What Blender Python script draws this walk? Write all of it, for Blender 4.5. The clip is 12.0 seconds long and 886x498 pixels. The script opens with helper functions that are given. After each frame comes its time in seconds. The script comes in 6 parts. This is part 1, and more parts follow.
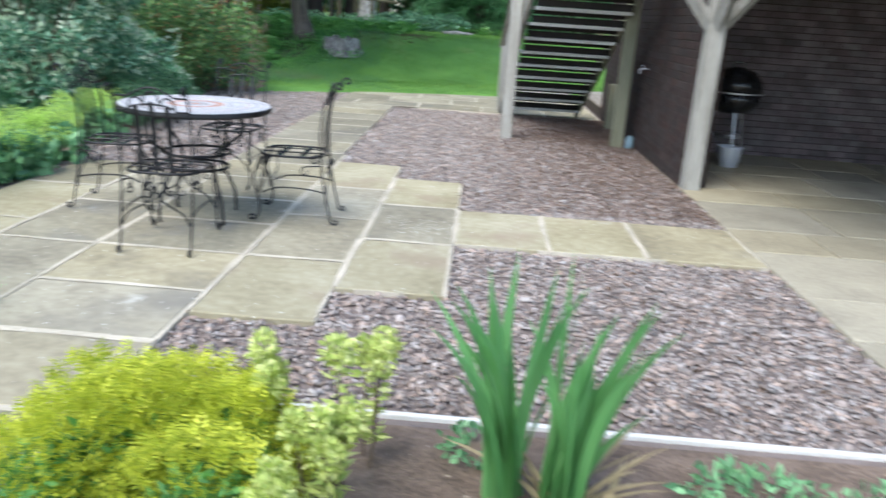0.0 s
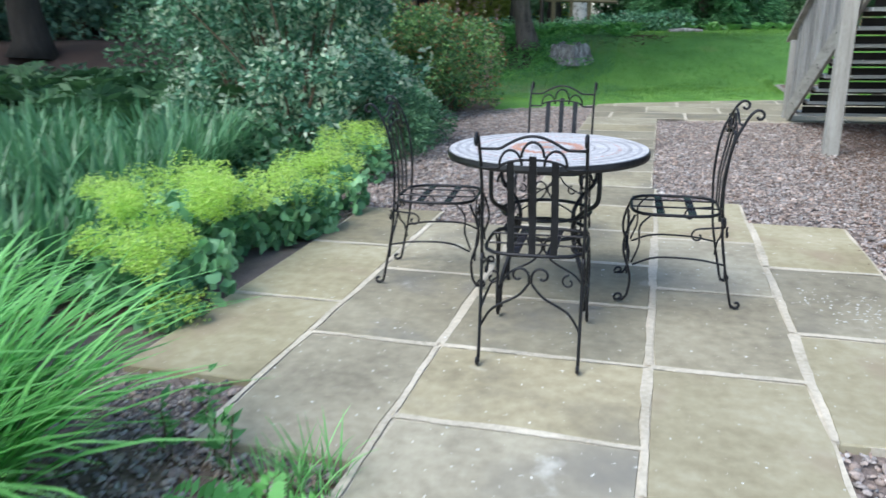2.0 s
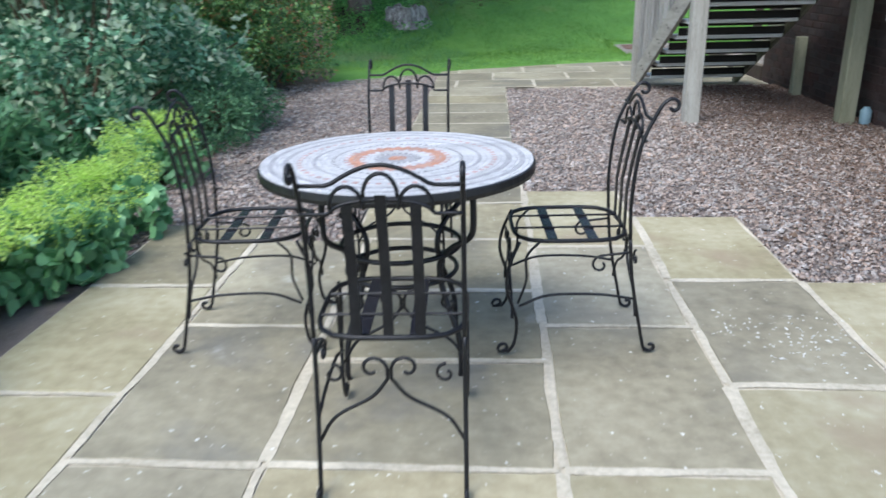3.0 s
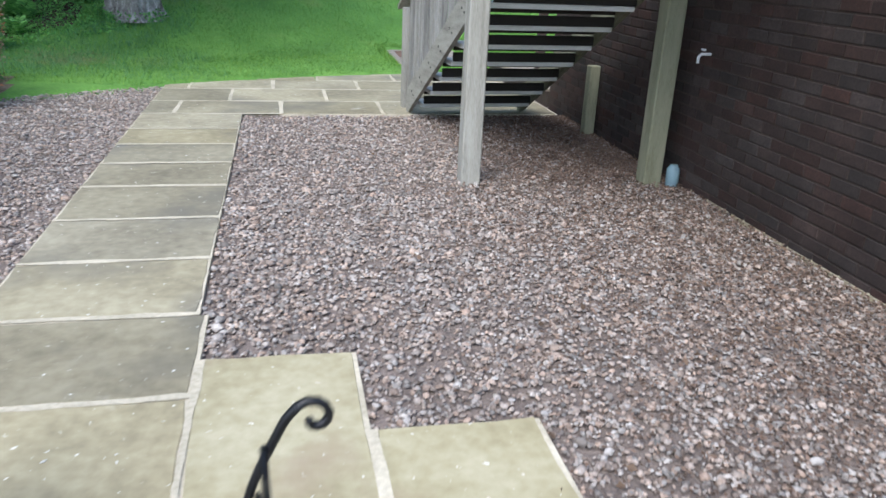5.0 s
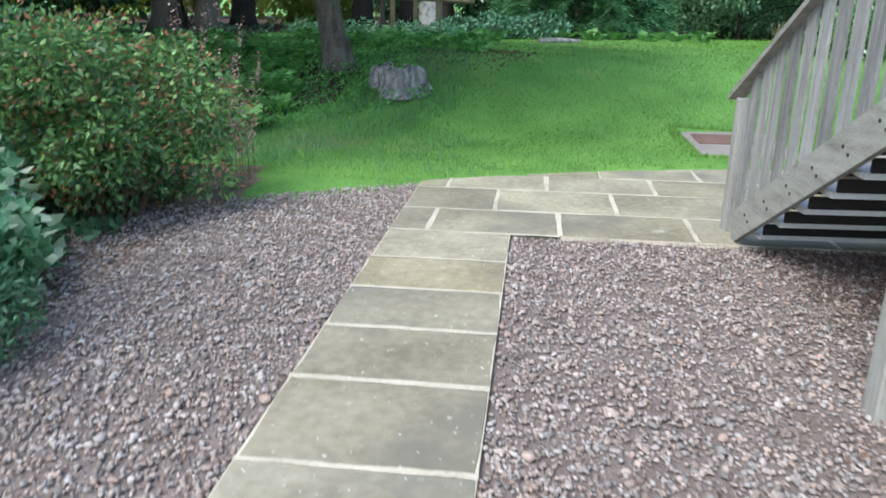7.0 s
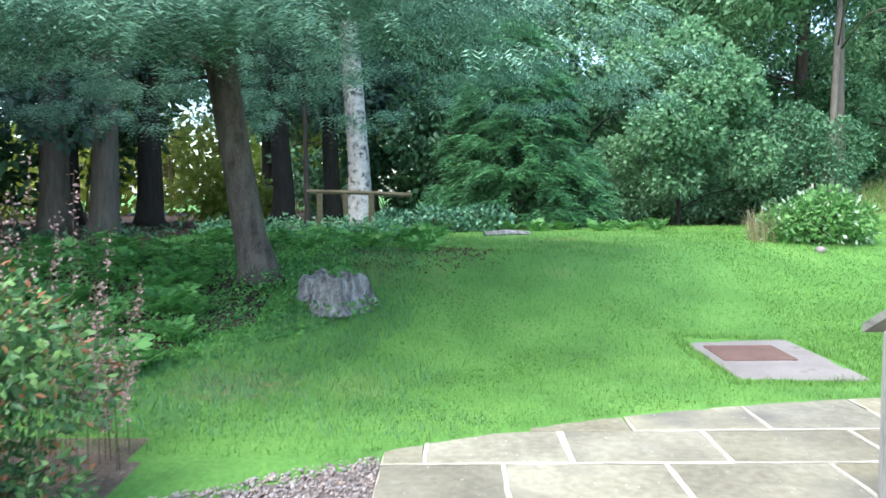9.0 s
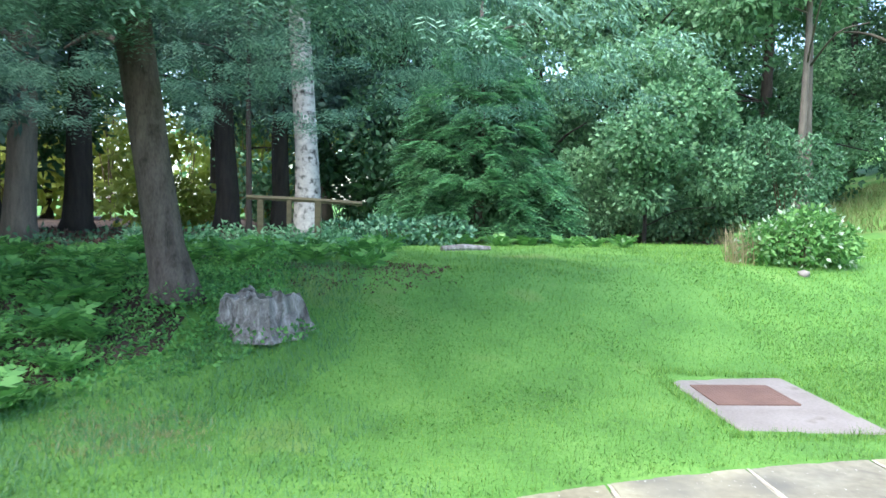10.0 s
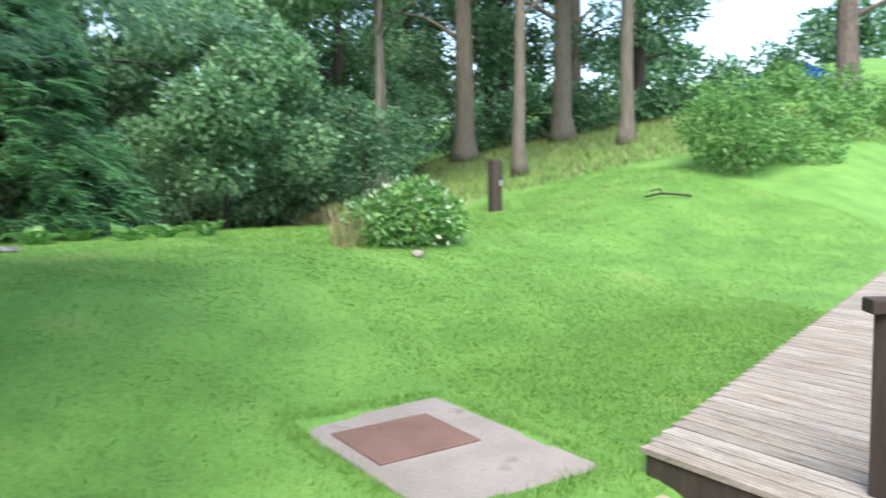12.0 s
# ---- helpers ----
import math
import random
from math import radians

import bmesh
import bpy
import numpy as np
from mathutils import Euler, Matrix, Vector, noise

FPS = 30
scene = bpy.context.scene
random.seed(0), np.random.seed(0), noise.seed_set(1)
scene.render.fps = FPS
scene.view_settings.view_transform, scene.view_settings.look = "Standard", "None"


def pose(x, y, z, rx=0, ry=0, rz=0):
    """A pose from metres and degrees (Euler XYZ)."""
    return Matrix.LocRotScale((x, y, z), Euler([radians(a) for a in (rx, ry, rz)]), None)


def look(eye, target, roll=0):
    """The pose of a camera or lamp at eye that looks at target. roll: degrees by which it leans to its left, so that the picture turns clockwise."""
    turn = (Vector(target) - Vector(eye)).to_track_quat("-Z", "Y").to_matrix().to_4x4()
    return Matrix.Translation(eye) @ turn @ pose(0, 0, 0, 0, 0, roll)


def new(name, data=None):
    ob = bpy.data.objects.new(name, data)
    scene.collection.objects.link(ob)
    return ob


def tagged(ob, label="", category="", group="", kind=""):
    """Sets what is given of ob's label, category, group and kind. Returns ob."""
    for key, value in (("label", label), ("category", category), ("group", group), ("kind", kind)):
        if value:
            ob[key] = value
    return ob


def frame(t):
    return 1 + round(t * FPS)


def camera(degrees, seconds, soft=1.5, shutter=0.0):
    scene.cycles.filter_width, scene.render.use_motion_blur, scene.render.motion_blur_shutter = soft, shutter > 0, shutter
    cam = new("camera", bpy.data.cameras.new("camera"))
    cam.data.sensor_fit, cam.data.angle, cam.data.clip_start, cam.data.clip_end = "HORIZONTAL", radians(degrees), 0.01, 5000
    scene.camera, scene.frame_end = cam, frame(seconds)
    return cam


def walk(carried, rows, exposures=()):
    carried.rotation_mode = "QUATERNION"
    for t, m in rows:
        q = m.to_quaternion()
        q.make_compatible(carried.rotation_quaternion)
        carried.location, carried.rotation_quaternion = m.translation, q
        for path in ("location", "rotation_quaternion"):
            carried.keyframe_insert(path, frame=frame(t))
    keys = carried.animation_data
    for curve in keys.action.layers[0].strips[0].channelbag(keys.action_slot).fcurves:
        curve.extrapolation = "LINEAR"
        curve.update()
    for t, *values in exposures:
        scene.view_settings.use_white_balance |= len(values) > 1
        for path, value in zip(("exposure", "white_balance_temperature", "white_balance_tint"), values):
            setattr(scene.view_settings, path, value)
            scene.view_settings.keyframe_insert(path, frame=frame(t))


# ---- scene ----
cam = camera(60.8, 12.0, shutter=0.35)
PATH = [
    (0, (-0.071, -0.022, 1.396), (-0.137, 1.888, 0.805), 3.9),
    (0.5, (-0.375, 0.206, 1.378), (-0.852, 2.055, 0.783), 3.1),
    (1, (-0.795, 0.476, 1.358), (-1.458, 2.259, 0.74), 1.3),
    (1.5, (-1.169, 0.805, 1.346), (-1.829, 2.592, 0.739), -0.6),
    (2, (-1.395, 1.221, 1.354), (-1.918, 3.059, 0.764), -0.7),
    (2.5, (-1.559, 1.72, 1.356), (-1.816, 3.587, 0.686), -0.5),
    (3, (-1.561, 2.258, 1.347), (-1.692, 4.133, 0.661), -1.3),
    (3.5, (-1.532, 2.801, 1.36), (-1.361, 4.669, 0.668), -1.6),
    (3.7, (-1.528, 3.006, 1.373), (-1.255, 4.866, 0.689), -1.6),
    (5.3, (-0.87, 4.642, 1.51), (-0.468, 6.453, 0.762), 2.8),
    (5.5, (-0.817, 4.843, 1.506), (-0.518, 6.667, 0.743), 3.9),
    (6, (-0.836, 5.368, 1.53), (-0.809, 7.216, 0.765), 4.9),
    (6.5, (-0.971, 5.891, 1.593), (-1.238, 7.748, 0.903), 3.0),
    (7, (-1.259, 6.41, 1.637), (-1.484, 8.297, 1.016), 0.8),
    (7.5, (-1.47, 6.944, 1.646), (-1.631, 8.875, 1.15), -0.1),
    (7.7, (-1.548, 7.165, 1.672), (-1.679, 9.116, 1.25), -0.0),
    (9.3, (-1.872, 9.002, 1.685), (-1.851, 10.998, 1.562), -0.3),
    (9.5, (-1.847, 9.235, 1.678), (-1.791, 11.231, 1.566), 0.1),
    (10, (-1.787, 9.817, 1.657), (-1.702, 11.811, 1.538), 0.9),
    (10.5, (-1.79, 10.436, 1.651), (-1.566, 12.419, 1.518), 1.0),
    (11, (-1.684, 10.997, 1.656), (-1.326, 12.96, 1.524), 1.0),
    (11.5, (-1.538, 11.637, 1.634), (-0.795, 13.49, 1.51), -0.5),
    (12, (-1.25, 12.178, 1.604), (-0.138, 13.832, 1.437), -0.9),
]
walk(cam, [(t, look(eye, target, roll)) for t, eye, target, roll in PATH],
     [(0, 1.3, 6200, 7), (1.5, 1.15, 6100, 6), (2.5, 1.05, 6100, 6), (3.5, 1.05, 6100, 7), (5.5, 1.22, 6250, 7), (7.5, 1.42, 6150, 6), (9.5, 1.95, 6050, 8), (10.5, 1.96, 6150, 8), (11.2, 2.0, 6300, 8), (12, 1.68, 6700, 10)])

# ---- light ----
world = bpy.data.worlds.new("world")
scene.world = world
world.use_nodes = True
wn = world.node_tree
sky = wn.nodes.new("ShaderNodeTexSky")
sky.sky_type, sky.sun_disc = "NISHITA", False
sky.sun_elevation, sky.sun_rotation = radians(55), radians(215)
sky.air_density, sky.dust_density, sky.ozone_density = 1.0, 1.5, 1.0
wn.links.new(sky.outputs["Color"], wn.nodes["Background"].inputs["Color"])
wn.nodes["Background"].inputs["Strength"].default_value = 0.15
sun = new("sun", bpy.data.lights.new("sun", "SUN"))
sun.data.energy, sun.data.angle, sun.data.color = 1.6, radians(40), (1.0, 0.97, 0.92)
sun.matrix_world = look((-6, -8, 14), (0, 0, 0))


# ---- materials ----
def shader(name):
    m = bpy.data.materials.new(name)
    m.use_nodes = True
    nt = m.node_tree
    return m, nt, nt.nodes["Principled BSDF"]


def ramp_node(nt, cols, lo=0.3, hi=0.7):
    r = nt.nodes.new("ShaderNodeValToRGB")
    el = r.color_ramp.elements
    while len(el) < len(cols):
        el.new(0.5)
    for i, c in enumerate(cols):
        el[i].position = lo + (hi - lo) * i / (len(cols) - 1)
        el[i].color = (*c, 1)
    return r


def noise_node(nt, scale, detail=4, stretch=None, rough=0.55):
    geo = nt.nodes.new("ShaderNodeNewGeometry")
    n = nt.nodes.new("ShaderNodeTexNoise")
    n.inputs["Scale"].default_value, n.inputs["Detail"].default_value, n.inputs["Roughness"].default_value = scale, detail, rough
    if stretch:
        mp = nt.nodes.new("ShaderNodeMapping")
        mp.inputs["Scale"].default_value = stretch
        nt.links.new(geo.outputs["Position"], mp.inputs["Vector"])
        nt.links.new(mp.outputs["Vector"], n.inputs["Vector"])
    else:
        nt.links.new(geo.outputs["Position"], n.inputs["Vector"])
    return n


def surface(name, cols, scale=3.0, fine=40.0, rough=0.85, bump=0.3, depth=0.01, metal=0.0, vary=0.0, island=False, stretch=None, lo=0.3, hi=0.7,
            spots=None, spot_scale=9.0, spot_at=0.66, flecks=None, sat=1.0):
    """Paint of two scales of noise, with relief, and a tone that differs from piece to piece."""
    m, nt, p = shader(name)
    big, small = noise_node(nt, scale, 3, stretch), noise_node(nt, fine, 4, stretch)
    mixf = nt.nodes.new("ShaderNodeMix")
    mixf.inputs["Factor"].default_value = 0.42
    nt.links.new(big.outputs["Fac"], mixf.inputs["A"])
    nt.links.new(small.outputs["Fac"], mixf.inputs["B"])
    r = ramp_node(nt, cols, lo, hi)
    nt.links.new(mixf.outputs["Result"], r.inputs["Fac"])
    col = r.outputs["Color"]
    for tint, sc, lo_, hi_ in ([(spots, spot_scale, spot_at - 0.05, spot_at + 0.12)] if spots else []) + ([(flecks, 30, 0.665, 0.70), (flecks, 2.6, 0.66, 0.85)] if flecks else []):
        sn = noise_node(nt, sc, 5)
        sr = ramp_node(nt, [(0, 0, 0), (1, 1, 1)], lo_, hi_)
        nt.links.new(sn.outputs["Fac"], sr.inputs["Fac"])
        mx = nt.nodes.new("ShaderNodeMix")
        mx.data_type = "RGBA"
        nt.links.new(sr.outputs["Color"], mx.inputs["Factor"])
        nt.links.new(col, mx.inputs["A"])
        mx.inputs["B"].default_value = (*tint, 1)
        col = mx.outputs["Result"]
    if vary:
        hsv = nt.nodes.new("ShaderNodeHueSaturation")
        src = nt.nodes.new("ShaderNodeNewGeometry").outputs["Random Per Island"] if island else nt.nodes.new("ShaderNodeObjectInfo").outputs["Random"]
        mr = nt.nodes.new("ShaderNodeMapRange")
        mr.inputs["To Min"].default_value, mr.inputs["To Max"].default_value = 1 - vary, 1 + vary
        nt.links.new(src, mr.inputs["Value"])
        nt.links.new(mr.outputs["Result"], hsv.inputs["Value"])
        many = nt.nodes.new("ShaderNodeMath")
        many.operation = "MULTIPLY"
        many.inputs[1].default_value = 7.31
        nt.links.new(src, many.inputs[0])
        fr = nt.nodes.new("ShaderNodeMath")
        fr.operation = "FRACT"
        nt.links.new(many.outputs[0], fr.inputs[0])
        ms = nt.nodes.new("ShaderNodeMapRange")
        ms.inputs["To Min"].default_value, ms.inputs["To Max"].default_value = 1 - 1.6 * vary * sat, 1 + 0.8 * vary * sat
        nt.links.new(fr.outputs[0], ms.inputs["Value"])
        nt.links.new(ms.outputs["Result"], hsv.inputs["Saturation"])
        nt.links.new(col, hsv.inputs["Color"])
        col = hsv.outputs["Color"]
    nt.links.new(col, p.inputs["Base Color"])
    p.inputs["Roughness"].default_value, p.inputs["Metallic"].default_value = rough, metal
    if bump:
        b = nt.nodes.new("ShaderNodeBump")
        b.inputs["Strength"].default_value, b.inputs["Distance"].default_value = bump, depth
        nt.links.new(mixf.outputs["Result"], b.inputs["Height"])
        nt.links.new(b.outputs["Normal"], p.inputs["Normal"])
    return m


def foliage(name, cols, rough=0.55, thin=0.35, patch=1.2):
    """Leaves: a tone from leaf to leaf and in larger patches, and light that passes through."""
    m, nt, p = shader(name)
    geo = nt.nodes.new("ShaderNodeNewGeometry")
    n = noise_node(nt, patch, 3)
    mixf = nt.nodes.new("ShaderNodeMix")
    mixf.inputs["Factor"].default_value = 0.45
    nt.links.new(geo.outputs["Random Per Island"], mixf.inputs["A"])
    nt.links.new(n.outputs["Fac"], mixf.inputs["B"])
    r = ramp_node(nt, cols, 0.2, 0.8)
    nt.links.new(mixf.outputs["Result"], r.inputs["Fac"])
    nt.links.new(r.outputs["Color"], p.inputs["Base Color"])
    p.inputs["Roughness"].default_value = rough
    tr = nt.nodes.new("ShaderNodeBsdfTranslucent")
    nt.links.new(r.outputs["Color"], tr.inputs["Color"])
    ms = nt.nodes.new("ShaderNodeMixShader")
    ms.inputs["Fac"].default_value = thin
    nt.links.new(p.outputs["BSDF"], ms.inputs[1])
    nt.links.new(tr.outputs["BSDF"], ms.inputs[2])
    nt.links.new(ms.outputs["Shader"], nt.nodes["Material Output"].inputs["Surface"])
    return m


FLAG = surface("sandstone_flag", [(0.19, 0.165, 0.11), (0.29, 0.255, 0.17), (0.385, 0.345, 0.24)], 1.5, 16, 0.72, 0.5, 0.014, vary=0.2, lo=0.34, hi=0.66, sat=0.6,
               spots=(0.185, 0.168, 0.13), spot_scale=1.1, spot_at=0.57, flecks=(0.62, 0.60, 0.54))
# Greyer stone; by the table its tone also carries the table's shade.
FLAG_GREY_SHADE = surface("grey_shade_flag", [(0.165, 0.148, 0.108), (0.248, 0.222, 0.158), (0.335, 0.302, 0.218)], 1.5, 16, 0.72, 0.5, 0.014, vary=0.1, lo=0.34, hi=0.66, sat=0.5,
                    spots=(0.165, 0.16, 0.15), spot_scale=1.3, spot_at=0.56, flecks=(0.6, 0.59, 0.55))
FLAG_BUFF = surface("buff_flag", [(0.25, 0.215, 0.125), (0.345, 0.305, 0.19), (0.43, 0.39, 0.27)], 1.5, 16, 0.72, 0.5, 0.014, vary=0.1, lo=0.34, hi=0.66, sat=0.5,
                    spots=(0.30, 0.235, 0.16), spot_scale=1.6, spot_at=0.6, flecks=(0.62, 0.60, 0.54))
MORTAR = surface("pale_mortar", [(0.32, 0.285, 0.215), (0.68, 0.615, 0.50)], 2.5, 45, 0.95, 0.8, 0.012)
GRAVEL_BED = surface("gravel_bed", [(0.12, 0.095, 0.085), (0.24, 0.195, 0.175)], 5, 60, 0.95, 1.0, 0.03)
STONE = surface("gravel_stone", [(0.17, 0.13, 0.112), (0.30, 0.24, 0.208), (0.46, 0.39, 0.345)], 7, 90, 0.8, 0.3, 0.004, vary=0.42, island=True)
SOIL = surface("soil", [(0.06, 0.043, 0.032), (0.16, 0.115, 0.085), (0.27, 0.20, 0.155)], 4, 45, 0.95, 1.0, 0.04, flecks=(0.42, 0.36, 0.28))
# Brown litter of the wood; also painted shade in the hazel hollow.
LITTER_AND_SHADE = surface("leaf_litter_and_hollow_shade", [(0.03, 0.02, 0.016), (0.085, 0.05, 0.038)], 1.5, 25, 0.95, 1.0, 0.03)
IRON = surface("black_iron", [(0.012, 0.012, 0.014), (0.03, 0.03, 0.034)], 20, 160, 0.42, 0.25, 0.002, metal=0.6)
RIM = surface("rim_iron", [(0.015, 0.015, 0.017), (0.035, 0.034, 0.034)], 20, 160, 0.4, 0.25, 0.002, metal=0.5)
# Lighter bluish iron: the sky's reflection is put into the strap colour.
STRAP = surface("sky_sheen_strap", [(0.04, 0.04, 0.05), (0.10, 0.10, 0.125)], 20, 160, 0.25, 0.2, 0.002, metal=0.7)
TIMBER = surface("weathered_timber", [(0.15, 0.14, 0.12), (0.30, 0.29, 0.26), (0.40, 0.39, 0.36)], 3, 30, 0.85, 0.5, 0.006, vary=0.12, stretch=(6, 6, 0.6))
TIMBER_H = surface("weathered_rail", [(0.15, 0.14, 0.12), (0.29, 0.28, 0.24), (0.38, 0.37, 0.33)], 3, 30, 0.85, 0.5, 0.006, vary=0.1, stretch=(6, 1.0, 6))
GREEN_TIMBER = surface("algae_timber", [(0.13, 0.13, 0.08), (0.22, 0.22, 0.15), (0.27, 0.26, 0.19)], 3, 30, 0.85, 0.5, 0.006, vary=0.1, stretch=(6, 6, 0.8))
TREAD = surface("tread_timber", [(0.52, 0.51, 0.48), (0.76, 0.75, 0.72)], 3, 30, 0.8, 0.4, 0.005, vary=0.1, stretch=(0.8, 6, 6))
# Near-black timber: the shade behind the stair is put into this colour.
RISER = surface("riser_shade_timber", [(0.008, 0.007, 0.006), (0.022, 0.018, 0.016)], 3, 30, 0.8, 0.4, 0.005, stretch=(0.8, 6, 6))
SPURGE = foliage("spurge_bract", [(0.36, 0.48, 0.10), (0.60, 0.68, 0.21), (0.80, 0.83, 0.38)], 0.6, 0.4, 4)
DECK = surface("deck_board", [(0.15, 0.12, 0.09), (0.30, 0.26, 0.215), (0.44, 0.40, 0.35)], 3, 30, 0.8, 0.5, 0.006, vary=0.15, stretch=(8, 0.9, 4))
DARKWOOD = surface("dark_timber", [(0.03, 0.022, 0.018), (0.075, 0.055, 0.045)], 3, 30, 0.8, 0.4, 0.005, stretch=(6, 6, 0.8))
# Dark red-brown brick, its colour lowered further for shade under the overhang.
BRICK = surface("dark_brick_shade", [(0.013, 0.008, 0.007), (0.029, 0.016, 0.014), (0.052, 0.029, 0.025)], 4, 60, 0.9, 0.6, 0.006, vary=0.3)
BRICK_FAR = surface("dark_brick_shade_far", [(0.013, 0.008, 0.007), (0.029, 0.016, 0.014), (0.052, 0.029, 0.025)], 4, 60, 0.9, 0.6, 0.006, vary=0.3, island=True)
BRICK_GREY = surface("grey_purple_brick", [(0.07, 0.055, 0.058), (0.12, 0.096, 0.10), (0.19, 0.155, 0.16)], 4, 60, 0.9, 0.6, 0.006, vary=0.25, island=True)
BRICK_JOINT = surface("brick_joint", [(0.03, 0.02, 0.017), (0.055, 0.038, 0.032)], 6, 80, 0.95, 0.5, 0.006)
CONCRETE = surface("worn_concrete", [(0.20, 0.172, 0.155), (0.335, 0.295, 0.27)], 2, 40, 0.9, 0.5, 0.006, spots=(0.17, 0.145, 0.12), spot_scale=4)
RUST = surface("rusty_cover", [(0.13, 0.075, 0.06), (0.22, 0.13, 0.10)], 4, 80, 0.8, 0.5, 0.004)
BARK = surface("brown_bark", [(0.05, 0.04, 0.034), (0.135, 0.107, 0.09), (0.20, 0.165, 0.14)], 4, 32, 0.95, 1.0, 0.04, stretch=(3, 3, 0.7), spots=(0.025, 0.02, 0.018), spot_scale=5, spot_at=0.62)
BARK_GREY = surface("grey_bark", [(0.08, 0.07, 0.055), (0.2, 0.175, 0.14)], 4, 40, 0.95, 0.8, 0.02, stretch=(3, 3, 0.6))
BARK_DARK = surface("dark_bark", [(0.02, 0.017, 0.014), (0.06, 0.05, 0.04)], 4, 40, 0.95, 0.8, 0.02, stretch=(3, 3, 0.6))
BIRCH = surface("birch_bark", [(0.30, 0.29, 0.27), (0.62, 0.60, 0.56)], 3, 25, 0.8, 0.4, 0.01, stretch=(2, 2, 3), spots=(0.045, 0.045, 0.04), spot_scale=8, spot_at=0.555)
STUMPWOOD = surface("old_stump", [(0.07, 0.06, 0.052), (0.25, 0.23, 0.22), (0.56, 0.53, 0.52)], 4, 26, 0.95, 1.0, 0.03, stretch=(4, 4, 0.7), spots=(0.05, 0.042, 0.036), spot_scale=7, spot_at=0.6)
LAWN = surface("lawn_turf", [(0.058, 0.15, 0.026), (0.112, 0.262, 0.045), (0.18, 0.345, 0.072)], 1.1, 30, 0.9, 0.9, 0.03, spots=(0.20, 0.21, 0.07), spot_scale=0.55, spot_at=0.66)
BLADE = foliage("grass_blade", [(0.0579, 0.138, 0.0215), (0.104, 0.229, 0.0324), (0.162, 0.337, 0.0449), (0.274, 0.434, 0.0764)], 0.5, 0.4, 0.6)
ROUGH_GRASS = foliage("rough_grass", [(0.12, 0.19, 0.05), (0.22, 0.27, 0.09), (0.32, 0.30, 0.14)], 0.6, 0.3, 0.6)
GOLD = foliage("golden_needle", [(0.27, 0.35, 0.03), (0.54, 0.59, 0.05), (0.72, 0.74, 0.09)], 0.6, 0.3, 4)
FROTH = foliage("lime_froth", [(0.363, 0.581, 0.101), (0.566, 0.788, 0.167), (0.729, 0.913, 0.301)], 0.6, 0.5, 3)
MANTLE = foliage("mantle_leaf", [(0.085, 0.215, 0.095), (0.17, 0.38, 0.175), (0.31, 0.57, 0.28)], 0.5, 0.25, 3)
SEDGE = foliage("sedge_blade", [(0.115, 0.323, 0.0818), (0.203, 0.518, 0.144), (0.317, 0.678, 0.246)], 0.4, 0.4, 3)
IRIS = foliage("iris_blade", [(0.0595, 0.167, 0.0744), (0.107, 0.262, 0.112), (0.19, 0.381, 0.194)], 0.4, 0.35, 2)
SWORD = foliage("sword_leaf", [(0.0837, 0.24, 0.0713), (0.14, 0.355, 0.114), (0.237, 0.482, 0.185)], 0.4, 0.4, 5)
FERN = foliage("fern_green", [(0.0714, 0.204, 0.0612), (0.143, 0.367, 0.0918), (0.245, 0.53, 0.143)], 0.6, 0.35, 1)
WILLOW = foliage("silver_leaf", [(0.036, 0.115, 0.064), (0.095, 0.235, 0.125), (0.33, 0.59, 0.39)], 0.45, 0.3, 1.5)
PALE = foliage("pale_tip", [(0.396, 0.528, 0.33), (0.572, 0.66, 0.495)], 0.5, 0.35, 2)
RUDDY = foliage("ruddy_leaf", [(0.045, 0.11, 0.046), (0.115, 0.255, 0.085), (0.29, 0.48, 0.15)], 0.45, 0.3, 1.6)
PALE_LEAF = foliage("pale_leaf", [(0.08, 0.21, 0.10), (0.19, 0.43, 0.20), (0.45, 0.70, 0.43)], 0.5, 0.35, 2)
DEEP = foliage("deep_leaf", [(0.046, 0.115, 0.058), (0.086, 0.205, 0.098), (0.165, 0.335, 0.16)], 0.5, 0.3, 0.8)
MID = foliage("mid_leaf", [(0.075, 0.195, 0.0525), (0.135, 0.315, 0.0825), (0.24, 0.465, 0.135)], 0.5, 0.35, 0.6)
YEW = foliage("yew_needle", [(0.08, 0.17, 0.12), (0.185, 0.35, 0.245), (0.44, 0.68, 0.49)], 0.6, 0.45, 0.9)
# Dark bluish leaf colour with the wood's deep shade painted in.
SHADE = foliage("shade_painted_leaf", [(0.036, 0.078, 0.062), (0.072, 0.148, 0.108), (0.145, 0.26, 0.175)], 0.6, 0.35, 0.5)
CYPRESS = foliage("cypress_spray", [(0.062, 0.17, 0.085), (0.14, 0.35, 0.16), (0.30, 0.60, 0.28)], 0.6, 0.4, 0.8)
WOODGREEN = foliage("wood_leaf", [(0.075, 0.175, 0.082), (0.16, 0.335, 0.16), (0.36, 0.60, 0.32)], 0.5, 0.45, 0.5)
# Wide tone spread between balusters imitates lit faces and shadowed gaps.
TIMBER_B = surface("baluster_timber", [(0.13, 0.125, 0.115), (0.26, 0.255, 0.24), (0.38, 0.375, 0.36)], 3, 30, 0.85, 0.5, 0.006, vary=0.22, stretch=(6, 6, 0.6))
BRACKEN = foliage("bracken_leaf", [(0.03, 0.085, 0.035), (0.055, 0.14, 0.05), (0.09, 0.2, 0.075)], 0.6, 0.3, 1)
# Bright yellow leaf: sunlight beyond the wood is put into the colour.
LIT_LEAF = foliage("sun_painted_leaf", [(0.25, 0.33, 0.05), (0.42, 0.46, 0.10)], 0.5, 0.5, 0.4)
